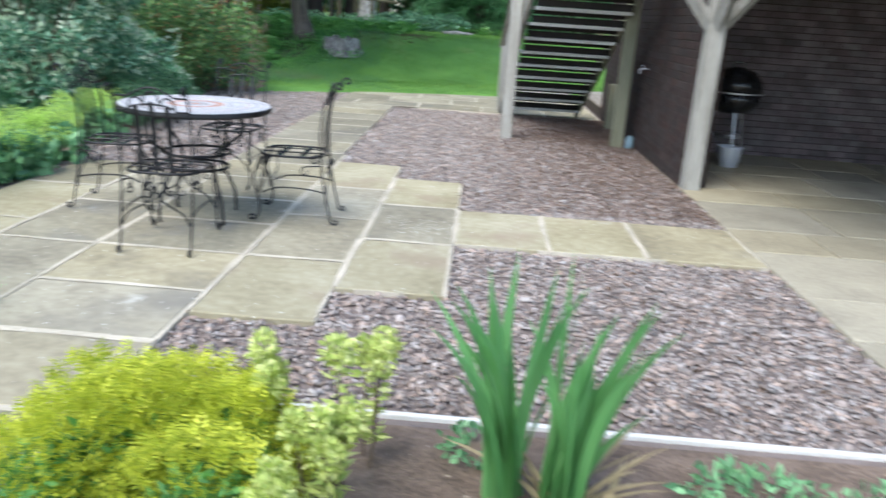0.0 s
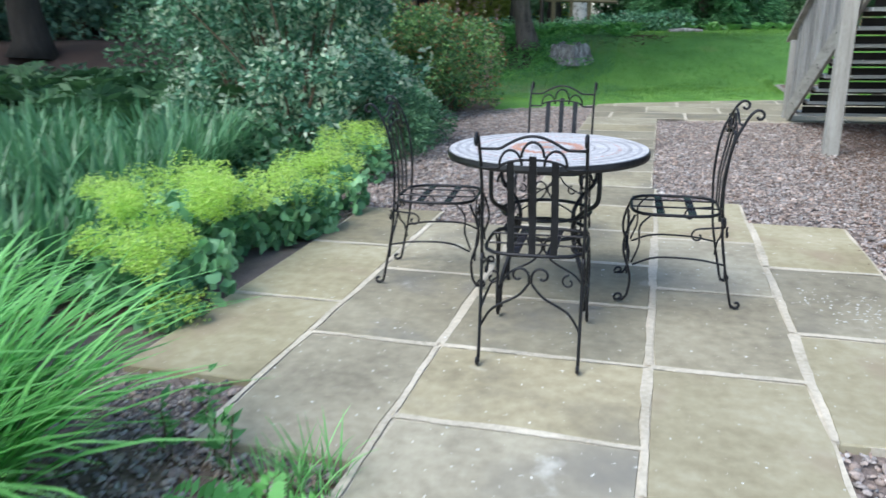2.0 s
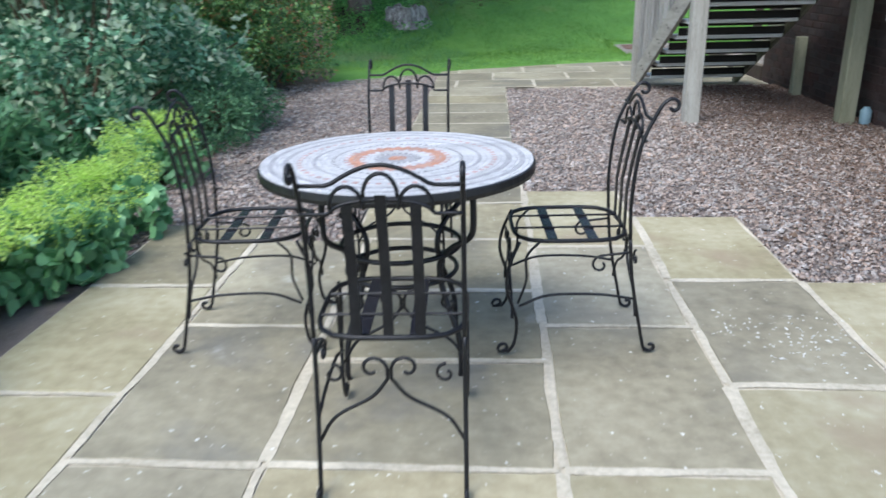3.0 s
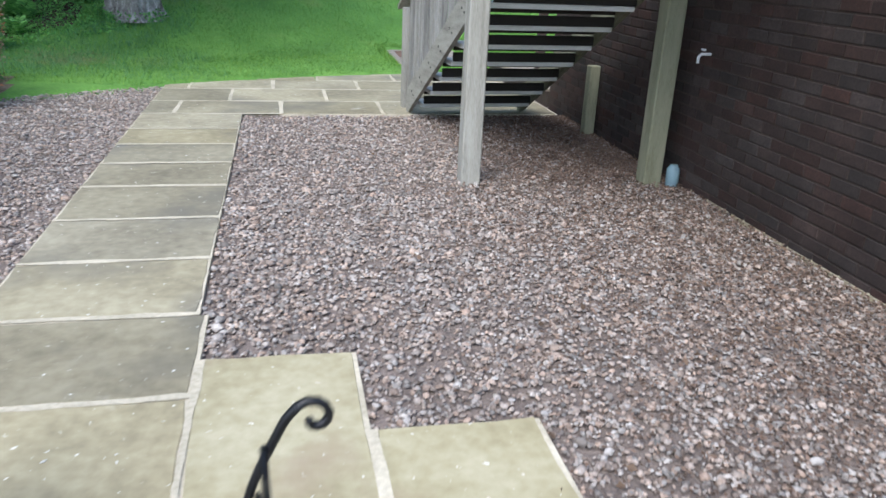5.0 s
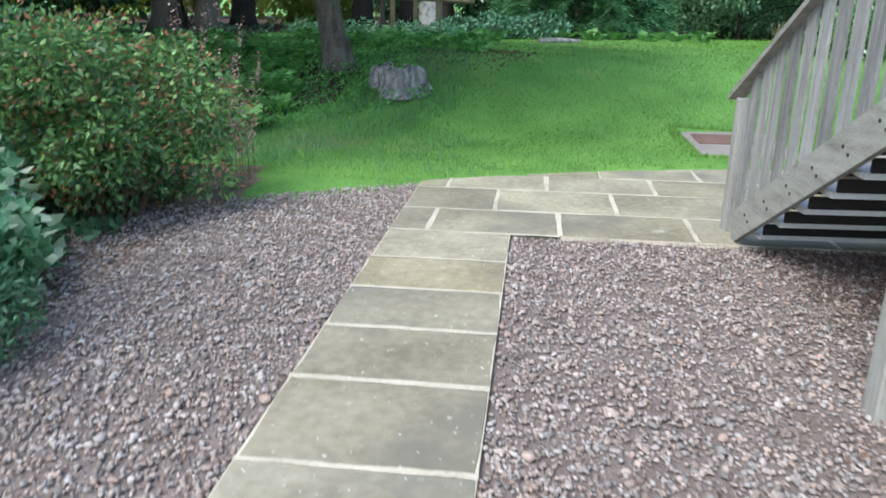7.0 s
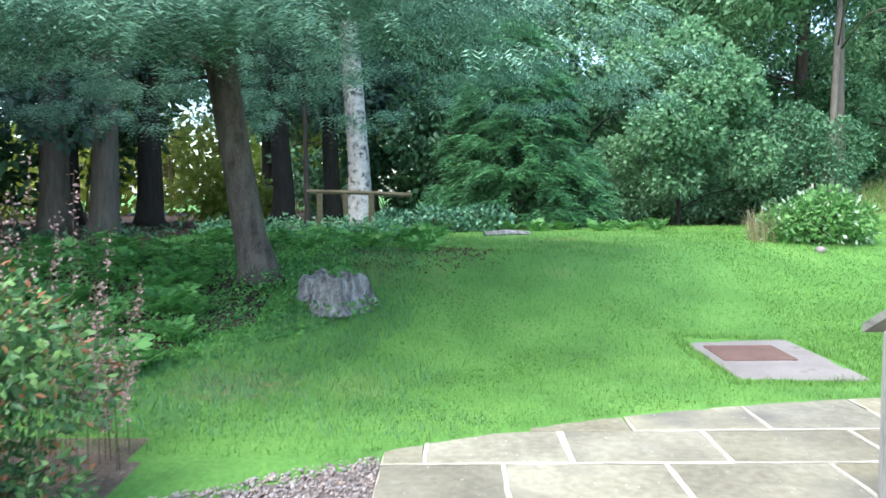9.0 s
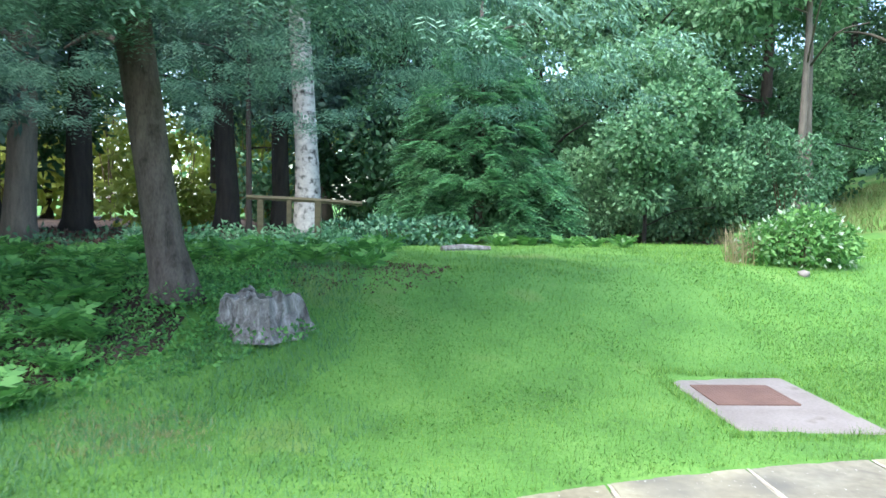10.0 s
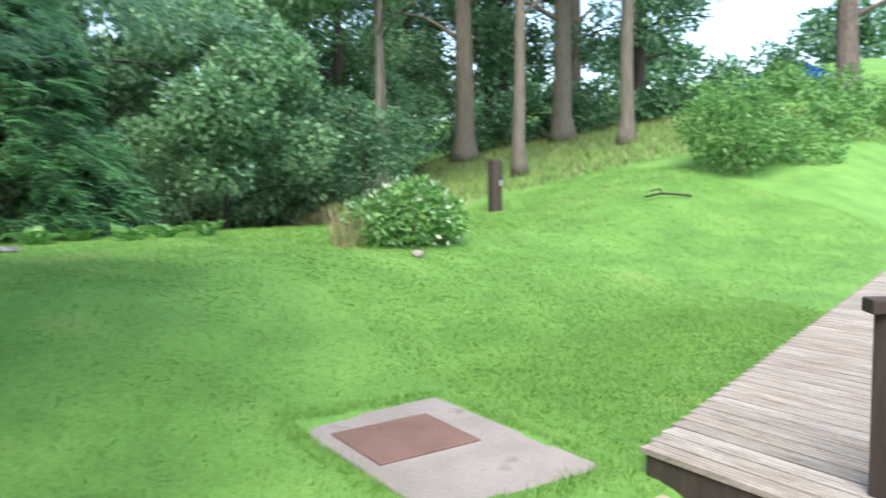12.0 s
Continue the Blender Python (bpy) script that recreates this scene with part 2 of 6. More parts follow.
DRY = foliage("dry_spike", [(0.30, 0.17, 0.15), (0.52, 0.36, 0.33)], 0.7, 0.2, 3)
STRAW = foliage("straw", [(0.30, 0.24, 0.13), (0.48, 0.40, 0.24)], 0.7, 0.3, 3)
STEM = surface("brown_stem", [(0.07, 0.05, 0.03), (0.14, 0.10, 0.06)], 5, 50, 0.9, 0.3, 0.005)


# ---- mesh tools ----
class MB:
    """Collects vertices and faces for one mesh."""

    def __init__(self):
        self.v, self.f, self.n = [], [], 0

    def add(self, verts, faces):
        k = self.n
        self.v += [tuple(p) for p in verts]
        self.f += [tuple(i + k for i in q) for q in faces]
        self.n = len(self.v)
        return self

    def box(self, x0, x1, y0, y1, z0, z1, c=0.0, m=None):
        """A box with chamfered edges c."""
        vs, fs = [], []
        if c <= 0:
            vs = [(x, y, z) for z in (z0, z1) for y in (y0, y1) for x in (x0, x1)]
            fs = [(0, 2, 3, 1), (4, 5, 7, 6), (0, 1, 5, 4), (2, 6, 7, 3), (0, 4, 6, 2), (1, 3, 7, 5)]
        else:
            def ring(d, z):
                return [(x0 + d + c, y0 + d, z), (x1 - d - c, y0 + d, z), (x1 - d, y0 + d + c, z), (x1 - d, y1 - d - c, z),
                        (x1 - d - c, y1 - d, z), (x0 + d + c, y1 - d, z), (x0 + d, y1 - d - c, z), (x0 + d, y0 + d + c, z)]
            rs = [ring(c * 0.7, z0), ring(0, z0 + c), ring(0, z1 - c), ring(c * 0.7, z1)]
            vs = [p for r in rs for p in r]
            fs = [tuple(range(7, -1, -1)), tuple(range(24, 32))]
            for k in range(3):
                for i in range(8):
                    fs.append((k * 8 + i, k * 8 + (i + 1) % 8, k * 8 + 8 + (i + 1) % 8, k * 8 + 8 + i))
        if m is not None:
            vs = [m @ Vector(p) for p in vs]
        return self.add(vs, fs)

    def tube(self, pts, r, seg=6, flat=None, cap=True):
        """A round bar along pts; r a number or one a point. flat: (across, through) for a flat bar."""
        P = [Vector(p) for p in pts]
        n = len(P)
        R = list(r) if hasattr(r, "__len__") else [r] * n
        vs, fs = [], []
        ref = None
        for i in range(n):
            t = (P[min(i + 1, n - 1)] - P[max(i - 1, 0)]).normalized()
            if ref is None:
                ref = t.orthogonal().normalized() if abs(t.z) < 0.99 else Vector((1, 0, 0))
                if abs(t.z) < 0.9:
                    ref = t.cross(Vector((0, 0, 1))).normalized()
            a = (ref - t * ref.dot(t)).normalized()
            b = t.cross(a)
            ref = a
            for j in range(seg):
                w = 2 * math.pi * j / seg
                vs.append(P[i] + (a * math.cos(w) + b * math.sin(w)) * R[i])
        for i in range(n - 1):
            for j in range(seg):
                k = (j + 1) % seg
                fs.append((i * seg + j, i * seg + k, (i + 1) * seg + k, (i + 1) * seg + j))
        if cap:
            fs.append(tuple(range(seg - 1, -1, -1)))
            fs.append(tuple(range((n - 1) * seg, n * seg)))
        return self.add(vs, fs)

    def lathe(self, prof, seg=24, at=(0, 0, 0)):
        vs = [(at[0] + r * math.cos(2 * math.pi * j / seg), at[1] + r * math.sin(2 * math.pi * j / seg), at[2] + z) for r, z in prof for j in range(seg)]
        fs = []
        for i in range(len(prof) - 1):
            for j in range(seg):
                k = (j + 1) % seg
                fs.append((i * seg + j, i * seg + k, (i + 1) * seg + k, (i + 1) * seg + j))
        fs.append(tuple(range(seg - 1, -1, -1)))
        fs.append(tuple(range((len(prof) - 1) * seg, len(prof) * seg)))
        return self.add(vs, fs)

    def mesh(self, name, material, smooth=False):
        me = bpy.data.meshes.new(name)
        me.from_pydata(self.v, [], self.f)
        me.materials.append(material)
        if smooth:
            me.polygons.foreach_set("use_smooth", [True] * len(me.polygons))
        me.update()
        return me


def part(name, mb, material, parent=None, label="", smooth=False, m=None):
    ob = new(name, mb.mesh(name, material, smooth) if isinstance(mb, MB) else mb)
    if parent:
        ob.parent = parent
    if m is not None:
        ob.matrix_basis = m
    return tagged(ob, label)


def thing(name, label, category, group="", at=(0, 0, 0), rz=0):
    ob = new(name)
    ob.matrix_basis = pose(*at, 0, 0, rz)
    ob.empty_display_size = 0.1
    return tagged(ob, label, category, group)


def bezier(pts, n=8):
    """A smooth line through points (Catmull-Rom)."""
    P = [Vector(p) for p in pts]
    P = [P[0] * 2 - P[1]] + P + [P[-1] * 2 - P[-2]]
    out = []
    for i in range(1, len(P) - 2):
        for k in range(n):
            t = k / n
            out.append(0.5 * ((2 * P[i]) + (P[i + 1] - P[i - 1]) * t + (2 * P[i - 1] - 5 * P[i] + 4 * P[i + 1] - P[i + 2]) * t * t
                              + (3 * P[i] - P[i - 1] - 3 * P[i + 1] + P[i + 2]) * t ** 3))
    out.append(P[-2])
    return out


def raw_mesh(name, verts, tris, material):
    """A mesh of many triangles from arrays."""
    me = bpy.data.meshes.new(name)
    verts, tris = np.asarray(verts, np.float32), np.asarray(tris, np.int32)
    me.vertices.add(len(verts))
    me.vertices.foreach_set("co", verts.ravel())
    me.loops.add(tris.size)
    me.loops.foreach_set("vertex_index", tris.ravel())
    me.polygons.add(len(tris))
    me.polygons.foreach_set("loop_start", np.arange(0, tris.size, 3, dtype=np.int32))
    me.materials.append(material)
    me.update(calc_edges=True)
    return me


def unit(a):
    return a / np.maximum(np.linalg.norm(a, axis=-1, keepdims=True), 1e-6)


def leaf_arrays(rng, C, A, length, width, round_leaf=False):
    """Leaves at C along A, folded along the middle; or round ones."""
    n = len(C)
    A = unit(A)
    S = unit(np.cross(A, rng.normal(size=(n, 3))))
    N = np.cross(A, S)
    L = (length * rng.uniform(0.6, 1.25, n))[:, None]
    W = (width * rng.uniform(0.7, 1.2, n))[:, None]
    if round_leaf:
        ang = np.linspace(0, 2 * math.pi, 8)[:-1]
        vs = [C + N * 0.12 * L]
        for i, a in enumerate(ang):
            k = 1.0 if i else 0.45
            vs.append(C - N * 0.0 + A * L * 0.5 * math.cos(a + math.pi) * k + S * W * 0.5 * math.sin(a + math.pi) * k + N * 0.1 * L * (i % 2))
        V = np.stack(vs, 1).reshape(-1, 3)
        base = np.arange(n)[:, None, None] * 8
        T = np.array([(0, 1 + i, 1 + (i + 1) % 7) for i in range(7)])[None] + base
        return V, T.reshape(-1, 3)
    V = np.stack([C, C + A * L * 0.45 + S * W * 0.5 + N * W * 0.25, C + A * L, C + A * L * 0.45 - S * W * 0.5 + N * W * 0.25], 1).reshape(-1, 3)
    base = np.arange(n)[:, None, None] * 4
    T = np.array([(0, 1, 2), (0, 2, 3)])[None] + base
    return V, T.reshape(-1, 3)


def join_arrays(items):
    vs, ts, k = [], [], 0
    for V, T in items:
        vs.append(V)
        ts.append(T + k)
        k += len(V)
    return np.concatenate(vs), np.concatenate(ts)


def blob_points(rng, n, blobs, shell=0.55):
    """Points in the outer parts of ellipsoids (x, y, z, rx, ry, rz), and the way out."""
    B = np.array(blobs, float)
    w = B[:, 3] * B[:, 4] + B[:, 4] * B[:, 5]
    k = rng.choice(len(B), n, p=w / w.sum())
    d = unit(rng.normal(size=(n, 3)))
    r = rng.uniform(shell ** 3, 1, n) ** (1 / 3)
    return B[k, :3] + d * B[k, 3:] * r[:, None], d


def crown(name, seed, n, blobs, length, width, material, parent, out=0.7, down=0.25, shell=0.55, round_leaf=False, label=""):
    rng = np.random.default_rng(seed)
    C, d = blob_points(rng, n, blobs, shell)
    A = d * out + rng.normal(size=(n, 3)) * 0.6 + np.array([0, 0, -down])
    V, T = leaf_arrays(rng, C, A, length, width, round_leaf)
    return part(name, raw_mesh(name, V, T, material), None, parent, label)


def lumps(rng, n, box, r0, r1, squash=0.8):
    """A heap of n uneven ellipsoids inside a box (x0, x1, y0, y1, z0, z1), widest in its middle heights."""
    out = []
    x0, x1, y0, y1, z0, z1 = box
    for _ in range(n):
        h = rng.uniform(0, 1)
        k = math.sqrt(max(0.05, 1 - (2 * h - 0.8) ** 2 / 2.0))
        a, rr = rng.uniform(0, 2 * math.pi), math.sqrt(rng.uniform(0, 1)) * k
        r = rng.uniform(r0, r1)
        out.append(((x0 + x1) / 2 + (x1 - x0) / 2 * rr * math.cos(a), (y0 + y1) / 2 + (y1 - y0) / 2 * rr * math.sin(a), z0 + (z1 - z0) * h, r, r, r * squash))
    return out


def blade_arrays(rng, bases, head, lengths, width, lean, droop, segs=4, fan=False):
    """Tapered blades from bases, leaning along head (unit xy) and bowing over."""
    n = len(bases)
    t = np.linspace(0, 1, segs + 1)
    side = np.stack([-head[:, 1], head[:, 0], np.zeros(n)], 1)
    hd = np.concatenate([head, np.zeros((n, 1))], 1)
    if fan:
        side = hd * 0.8 + side * 0.45
    rows = []
    for i, u in enumerate(t):
        fwd = lengths * (lean * u + droop * u ** 2.2)
        up = lengths * (u * np.sqrt(np.maximum(0.1, 1 - lean ** 2)) - droop * 0.75 * u ** 2.6)
        c = bases + hd * fwd[:, None] + np.array([0, 0, 1.0]) * up[:, None]
        w = width * (0.75 + 0.9 * u) * (1 - u ** 2.2) if i < segs else width * 0.0
        w = np.asarray(w)
        if w.ndim == 0:
            w = np.full(n, float(w))
        if i < segs:
            rows += [c - side * w[:, None] * 0.5, c + side * w[:, None] * 0.5]
        else:
            rows.append(c)
    m = len(rows)
    V = np.stack(rows, 1).reshape(-1, 3)
    tr = []
    for i in range(segs - 1):
        a = 2 * i
        tr += [(a, a + 1, a + 3), (a, a + 3, a + 2)]
    a = 2 * (segs - 1)
    tr.append((a, a + 1, a + 2))
    T = np.array(tr)[None] + (np.arange(n) * m)[:, None, None]
    return V, T.reshape(-1, 3)


def frond_arrays(rng, bases, dirs, lengths, pairs=12, spread=0.32, width=0.3, sag=0.35):
    """Feathered fronds: leaflets in pairs along a bowing rib."""
    n = len(bases)
    D = unit(dirs)
    S = unit(np.cross(D, np.array([0, 0, 1.0]) + rng.normal(size=(n, 3)) * 0.15))
    items = []
    for k in range(pairs):
        u = (k + 0.6) / pairs
        P = bases + D * (lengths * u)[:, None] + np.array([0, 0, -1.0]) * (lengths * sag * u * u)[:, None]
        l = lengths * spread * (1 - u) ** 0.7 * (0.55 + 0.45 * min(1, u * 4)) + lengths * 0.03
        for s in (-1, 1):
            A = unit(S * s + D * 0.55 + np.array([0, 0, -0.25]) + rng.normal(size=(n, 3)) * 0.12)
            W = l * width
            N = unit(np.cross(A, D))
            Q = unit(np.cross(N, A))
            V = np.stack([P, P + A * (l * 0.5)[:, None] + Q * (W * 0.5)[:, None], P + A * l[:, None], P + A * (l * 0.5)[:, None] - Q * (W * 0.5)[:, None]], 1).reshape(-1, 3)
            T = (np.array([(0, 1, 2), (0, 2, 3)])[None] + (np.arange(n) * 4)[:, None, None]).reshape(-1, 3)
            items.append((V, T))
    return join_arrays(items)


# ---- ground ----
def smooth(a, b, v):
    t = np.clip((v - a) / (b - a), 0, 1)
    return t * t * (3 - 2 * t)


def land(x, y):
    """Height of the ground."""
    x, y = np.asarray(x, float), np.asarray(y, float)
    d = (x - 1.9) * -0.326 + (y - 14.9) * 0.945
    z = 0.04 * smooth(-0.2, 0.8, d) + 0.82 * smooth(1.6, 5.4, d) + 0.225 * np.logaddexp(0, (np.minimum(x, 42) - 9.0) * 1.2) / 1.2 * smooth(-1.5, 2.2, d)
    z = z - 0.7 * smooth(25.5, 29, y) * smooth(-2, 0.5, x) * smooth(8.5, 5, x)
    z = z - 0.6 * smooth(4.5, 2.5, np.hypot(x - 32.6, y - 33.2))
    z = z + 0.55 * smooth(-7, -16, x) * smooth(-4, 6, y) * smooth(14, 9, y)
    return z


def land_z(x, y):
    return float(land(x, y))


def edge_y(x):
    """The lawn's front edge, a shallow bow."""
    u = np.clip(x, -4.5, 2.5)
    y = 13.5 + 0.382 * (u + 2.3) - 0.052 * (u + 2.3) * (u - 0.16)
    return float(y) if np.ndim(x) == 0 else y

xs = np.unique(np.concatenate([[-900, -400, -200, -100, -60, -40], np.arange(-26, -6, 0.5), np.arange(-6, 4, 0.1), np.arange(4, 45, 0.6), [50, 60, 80, 120, 200, 400, 900]]))
ys = np.unique(np.concatenate([[-900, -400, -200, -80, -40, -20, -12], np.arange(-6, 1, 0.5), np.arange(1, 19, 0.1), np.arange(19, 50, 0.6), [55, 65, 80, 120, 200, 400, 900]]))
GX, GY = np.meshgrid(xs, ys)
GZ = land(GX, GY)
on_lawn = (GY > edge_y(GX)) & (GX > -3.6 - 0.9 * np.maximum(0, 16.4 - GY))
GZ = GZ + np.where(on_lawn & (GX < 1.95) & (GY < 30), 0.015, -0.035 * (1 - smooth(13, 14.5, GY)))
GZ = np.where((GY < edge_y(GX) - 0.03) & (GX > -2.4) & (GX < 1.95) & (GY > 11.9), np.minimum(GZ, -0.035), GZ)
GZ = GZ - 0.08 * ((GX > 0.66) & (GX < 1.69) & (GY > 15.12) & (GY < 16.6))
nx, ny = len(xs), len(ys)
gi = np.arange(nx * ny).reshape(ny, nx)
quads = np.stack([gi[:-1, :-1], gi[:-1, 1:], gi[1:, 1:], gi[1:, :-1]], -1).reshape(-1, 4)
gm = bpy.data.meshes.new("ground")
gm.from_pydata(np.stack([GX.ravel(), GY.ravel(), GZ.ravel()], 1).tolist(), [], quads.tolist())
for mt in (LAWN, GRAVEL_BED, SOIL, LITTER_AND_SHADE):
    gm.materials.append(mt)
fx, fy = (GX[:-1, :-1] + GX[1:, 1:]).ravel() / 2, (GY[:-1, :-1] + GY[1:, 1:]).ravel() / 2
wob = 0.25 * np.sin(fx * 2.3 + 1) + 0.2 * np.sin(fy * 3.1)
slot = np.zeros(len(fx), int)
slot[(fy < edge_y(fx) - 0.16)] = 1
slot[(fx < -3.75 + wob * 0.4) & (fy < 13.6)] = 2
slot[(fy < 2.45) & (fx > -1.37) & (fx < 1.85) & (fy > 0.2)] = 2
slot[(fy < 3.1) & (fx < -2.23)] = 2
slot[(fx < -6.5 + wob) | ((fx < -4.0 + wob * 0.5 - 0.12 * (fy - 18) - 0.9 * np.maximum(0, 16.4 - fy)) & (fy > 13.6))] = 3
# Hollow under the hazel: dark ground colour in place of its shade.
slot[(fx > 0.8) & (fx < 8) & (fy > 26.2 + wob) & (fy < 36)] = 3
slot[(fy > 44) | (fx < -40)] = 0
gm.polygons.foreach_set("material_index", slot.tolist())
gm.polygons.foreach_set("use_smooth", [True] * len(gm.polygons))
ground = tagged(new("ground", gm), "garden ground of lawn, gravel beds and soil", "ground", kind="structure")

# ---- paving ----
G = 0.015
FLAGS = []


def column(x0, x1, joints):
    for a, b in zip(joints, joints[1:]):
        FLAGS.append((x0 + G, x1 - G, a + G, b - G))


column(-3.46, -2.84, [3.58, 4.47, 5.43, 6.35])
column(-2.84, -2.235, [3.15, 4.09, 5.02, 6.08])
column(-2.235, -1.36, [-0.85, -0.23, 0.39, 1.0, 1.62, 2.24, 2.855, 3.47, 4.09, 4.735, 5.4, 6.1])
column(-1.36, -0.757, [3.19, 4.09, 5.04, 5.98, 7.05])
column(-0.757, -0.165, [3.655, 4.58, 5.53, 6.5])
column(-2.33, -1.36, [6.1, 6.78, 7.45])
column(-2.33, -1.39, [7.45, 8.1, 8.75, 9.42, 10.01, 10.6, 11.17, 11.82])
for a, b in ((-0.165, 0.45), (0.45, 1.08), (1.08, 1.85)):
    FLAGS.append((a + G, b - G, 4.62 + G, 5.53 - G))
for y0, y1, cuts in ((11.82, 12.48, (-2.33, -2.03, -1.03, -0.03, 0.95, 1.8)), (12.48, 13.23, (-2.33, -1.56, -0.55, 0.45, 1.2, 1.8)),
                     (13.23, 13.87, (-2.33, -2.05, -1.12, -0.134, 0.9, 1.8)), (13.87, 14.9, (-1.33, -0.59, 0.38, 1.3, 1.8))):
    for a, b in zip(cuts, cuts[1:]):
        FLAGS.append((a + G, b - G, y0 + G, y1 - G))

pavement = tagged(new("pavement"), "buff sandstone flag paving with pale mortar joints", "paving", kind="structure")
bed = MB()
for x0, x1, y0, y1 in ((-3.45, -2.84, 3.60, 6.34), (-2.84, -2.235, 3.17, 6.06), (-2.235, -1.36, -0.84, 6.1), (-1.36, -0.757, 3.21, 7.03), (-0.757, -0.165, 3.67, 6.48),
                       (-2.32, -1.36, 6.1, 7.44), (-2.32, -1.40, 7.44, 11.82), (-0.165, 1.85, 4.635, 5.515), (-2.32, 1.8, 11.83, 13.4), (-1.9, 1.8, 13.4, 13.6), (-1.25, 1.8, 13.6, 13.85), (-0.6, 1.8, 13.85, 14.1), (0.1, 1.8, 14.1, 14.35)):
    bed.box(x0, x1, y0, y1, -0.06 + 0.0003 * (y0 + x0), -0.004)
part("mortar", bed, MORTAR, pavement, "pale mortar joints")


def flag_mesh(rng, x0, x1, y0, y1):
    """One riven flag: rough outline, worn arris, cut by the lawn's bow."""
    cx, cy = (x0 + x1) / 2, (y0 + y1) / 2
    pts = []
    for (ax, ay), (bx, by) in (((x0, y0), (x1, y0)), ((x1, y0), (x1, y1)), ((x1, y1), (x0, y1)), ((x0, y1), (x0, y0))):
        for k in range(4):
            px, py = ax + (bx - ax) * k / 4, ay + (by - ay) * k / 4
            j = 0.0075 if k else 0.010
            px, py = px + rng.uniform(-j, j), py + rng.uniform(-j, j)
            pts.append((px, min(py, edge_y(float(px)) - 0.02) if y1 > 13.2 else py))
    n = len(pts)
    dz = [rng.uniform(-0.0007, 0.0003) for _ in range(3)]

    def ring(k, z):
        return [(cx + (px - cx) * (1 - k / max(0.1, abs(px - cx) + 0.15)) - cx, cy + (py - cy) * (1 - k / max(0.1, abs(py - cy) + 0.15)) - cy, z + dz[0] + dz[1] * (px - cx) + dz[2] * (py - cy)) for px, py in pts]
    mb = MB()
    rs = [ring(0, -0.05), ring(0, -0.007), ring(0.006, 0.0)]
    mb.add([p for r in rs for p in r], [tuple(range(2 * n, 3 * n))] + [(k * n + i, k * n + (i + 1) % n, k * n + n + (i + 1) % n, k * n + n + i) for k in range(2) for i in range(n)])
    return mb, (cx, cy, 0)


# Grey stones, including the one where table shade is put into the colour.
GREY_SHADE_AT = [(-2.61, 4.52), (-1.82, 4.35), (-1.85, 10.35)]
BUFF_AT = [(-0.42, 6.05), (0.12, 5.15), (0.72, 5.17), (-1.04, 6.75), (-0.44, 4.34), (-3.15, 5.04), (-3.04, 4.33), (-1.12, 3.6)]
rng = random.Random(7)
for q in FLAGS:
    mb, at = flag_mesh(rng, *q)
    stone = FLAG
    for tone, spots_ in ((FLAG_GREY_SHADE, GREY_SHADE_AT), (FLAG_BUFF, BUFF_AT)):
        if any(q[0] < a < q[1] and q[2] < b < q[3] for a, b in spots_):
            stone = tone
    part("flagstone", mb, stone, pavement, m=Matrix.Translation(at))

# hand-struck pointing that spills unevenly over the joints
pr = random.Random(19)
point = MB()


def pointing(ax, ay, bx, by, z):
    n = max(3, int(math.hypot(bx - ax, by - ay) / 0.045))
    ux, uy = (bx - ax) / n, (by - ay) / n
    l = math.hypot(ux, uy)
    nx_, ny_ = -uy / l, ux / l
    vs, wa, wb = [], 0.015, 0.015
    for i in range(n + 1):
        wa = min(0.028, max(0.009, wa + pr.uniform(-0.005, 0.005)))
        wb = min(0.028, max(0.009, wb + pr.uniform(-0.005, 0.005)))
        x, y = ax + ux * i, ay + uy * i
        vs += [(x + nx_ * wa, y + ny_ * wa, z), (x - nx_ * wb, y - ny_ * wb, z)]
    point.add(vs, [(2 * i + 1, 2 * i + 3, 2 * i + 2, 2 * i) for i in range(n)])


def meets(x, y):
    return any(a - 0.05 < x < b + 0.05 and c - 0.05 < y < d + 0.05 for a, b, c, d in FLAGS)


for i, (x0, x1, y0, y1) in enumerate(FLAGS):
    if y1 > 13.9:
        y1 = min(edge_y(float(x0)), edge_y(float(x1))) - 0.04
    if y1 - y0 < 0.1:
        continue
    if meets((x0 + x1) / 2, y0 - G * 2 - 0.06):
        pointing(x0 - G * 0.5, y0 - G, x1 + G * 0.5, y0 - G, 0.0012 + 0.000008 * i)
    if meets(x0 - G * 2 - 0.06, (y0 + y1) / 2):
        pointing(x0 - G, y0, x0 - G, y1, 0.0021 + 0.000008 * i)
part("pointing", point, MORTAR, pavement, "uneven pale pointing along the joints")

# paved floor under the house
floor = tagged(new("floor"), "flag floor of the open undercroft", "floor", kind="structure")
mb = MB()
mb.box(1.866, 6.6, -2.5, 9.4, -0.12, -0.016)
part("mortar", mb, MORTAR, floor)
mb = MB()
y = -2.5
row = 0
while y < 9.3:
    x, h = 1.85, (0.9 if row % 2 else 0.6)
    while x < 6.5:
        w = 0.9 if (row + int(x * 3)) % 3 else 0.6
        mb.box(x + 0.01, min(6.59, x + w - 0.01), y + 0.01, min(9.38, y + h - 0.01), -0.05, rng.uniform(-0.003, 0.002), 0.006)
        x += w
    y += h
    row += 1
FLAG_ISL = surface("sandstone_floor", [(0.235, 0.205, 0.145), (0.33, 0.29, 0.20), (0.40, 0.355, 0.25)], 2.2, 26, 0.75, 0.35, 0.012, vary=0.14, island=True)
tagged(part("flagstones", mb, FLAG_ISL, floor), kind="stuff")

# ---- gravel ----
ico = bmesh.new()
bmesh.ops.create_icosphere(ico, subdivisions=1, radius=1)
ICO_V = np.array([v.co[:] for v in ico.verts])
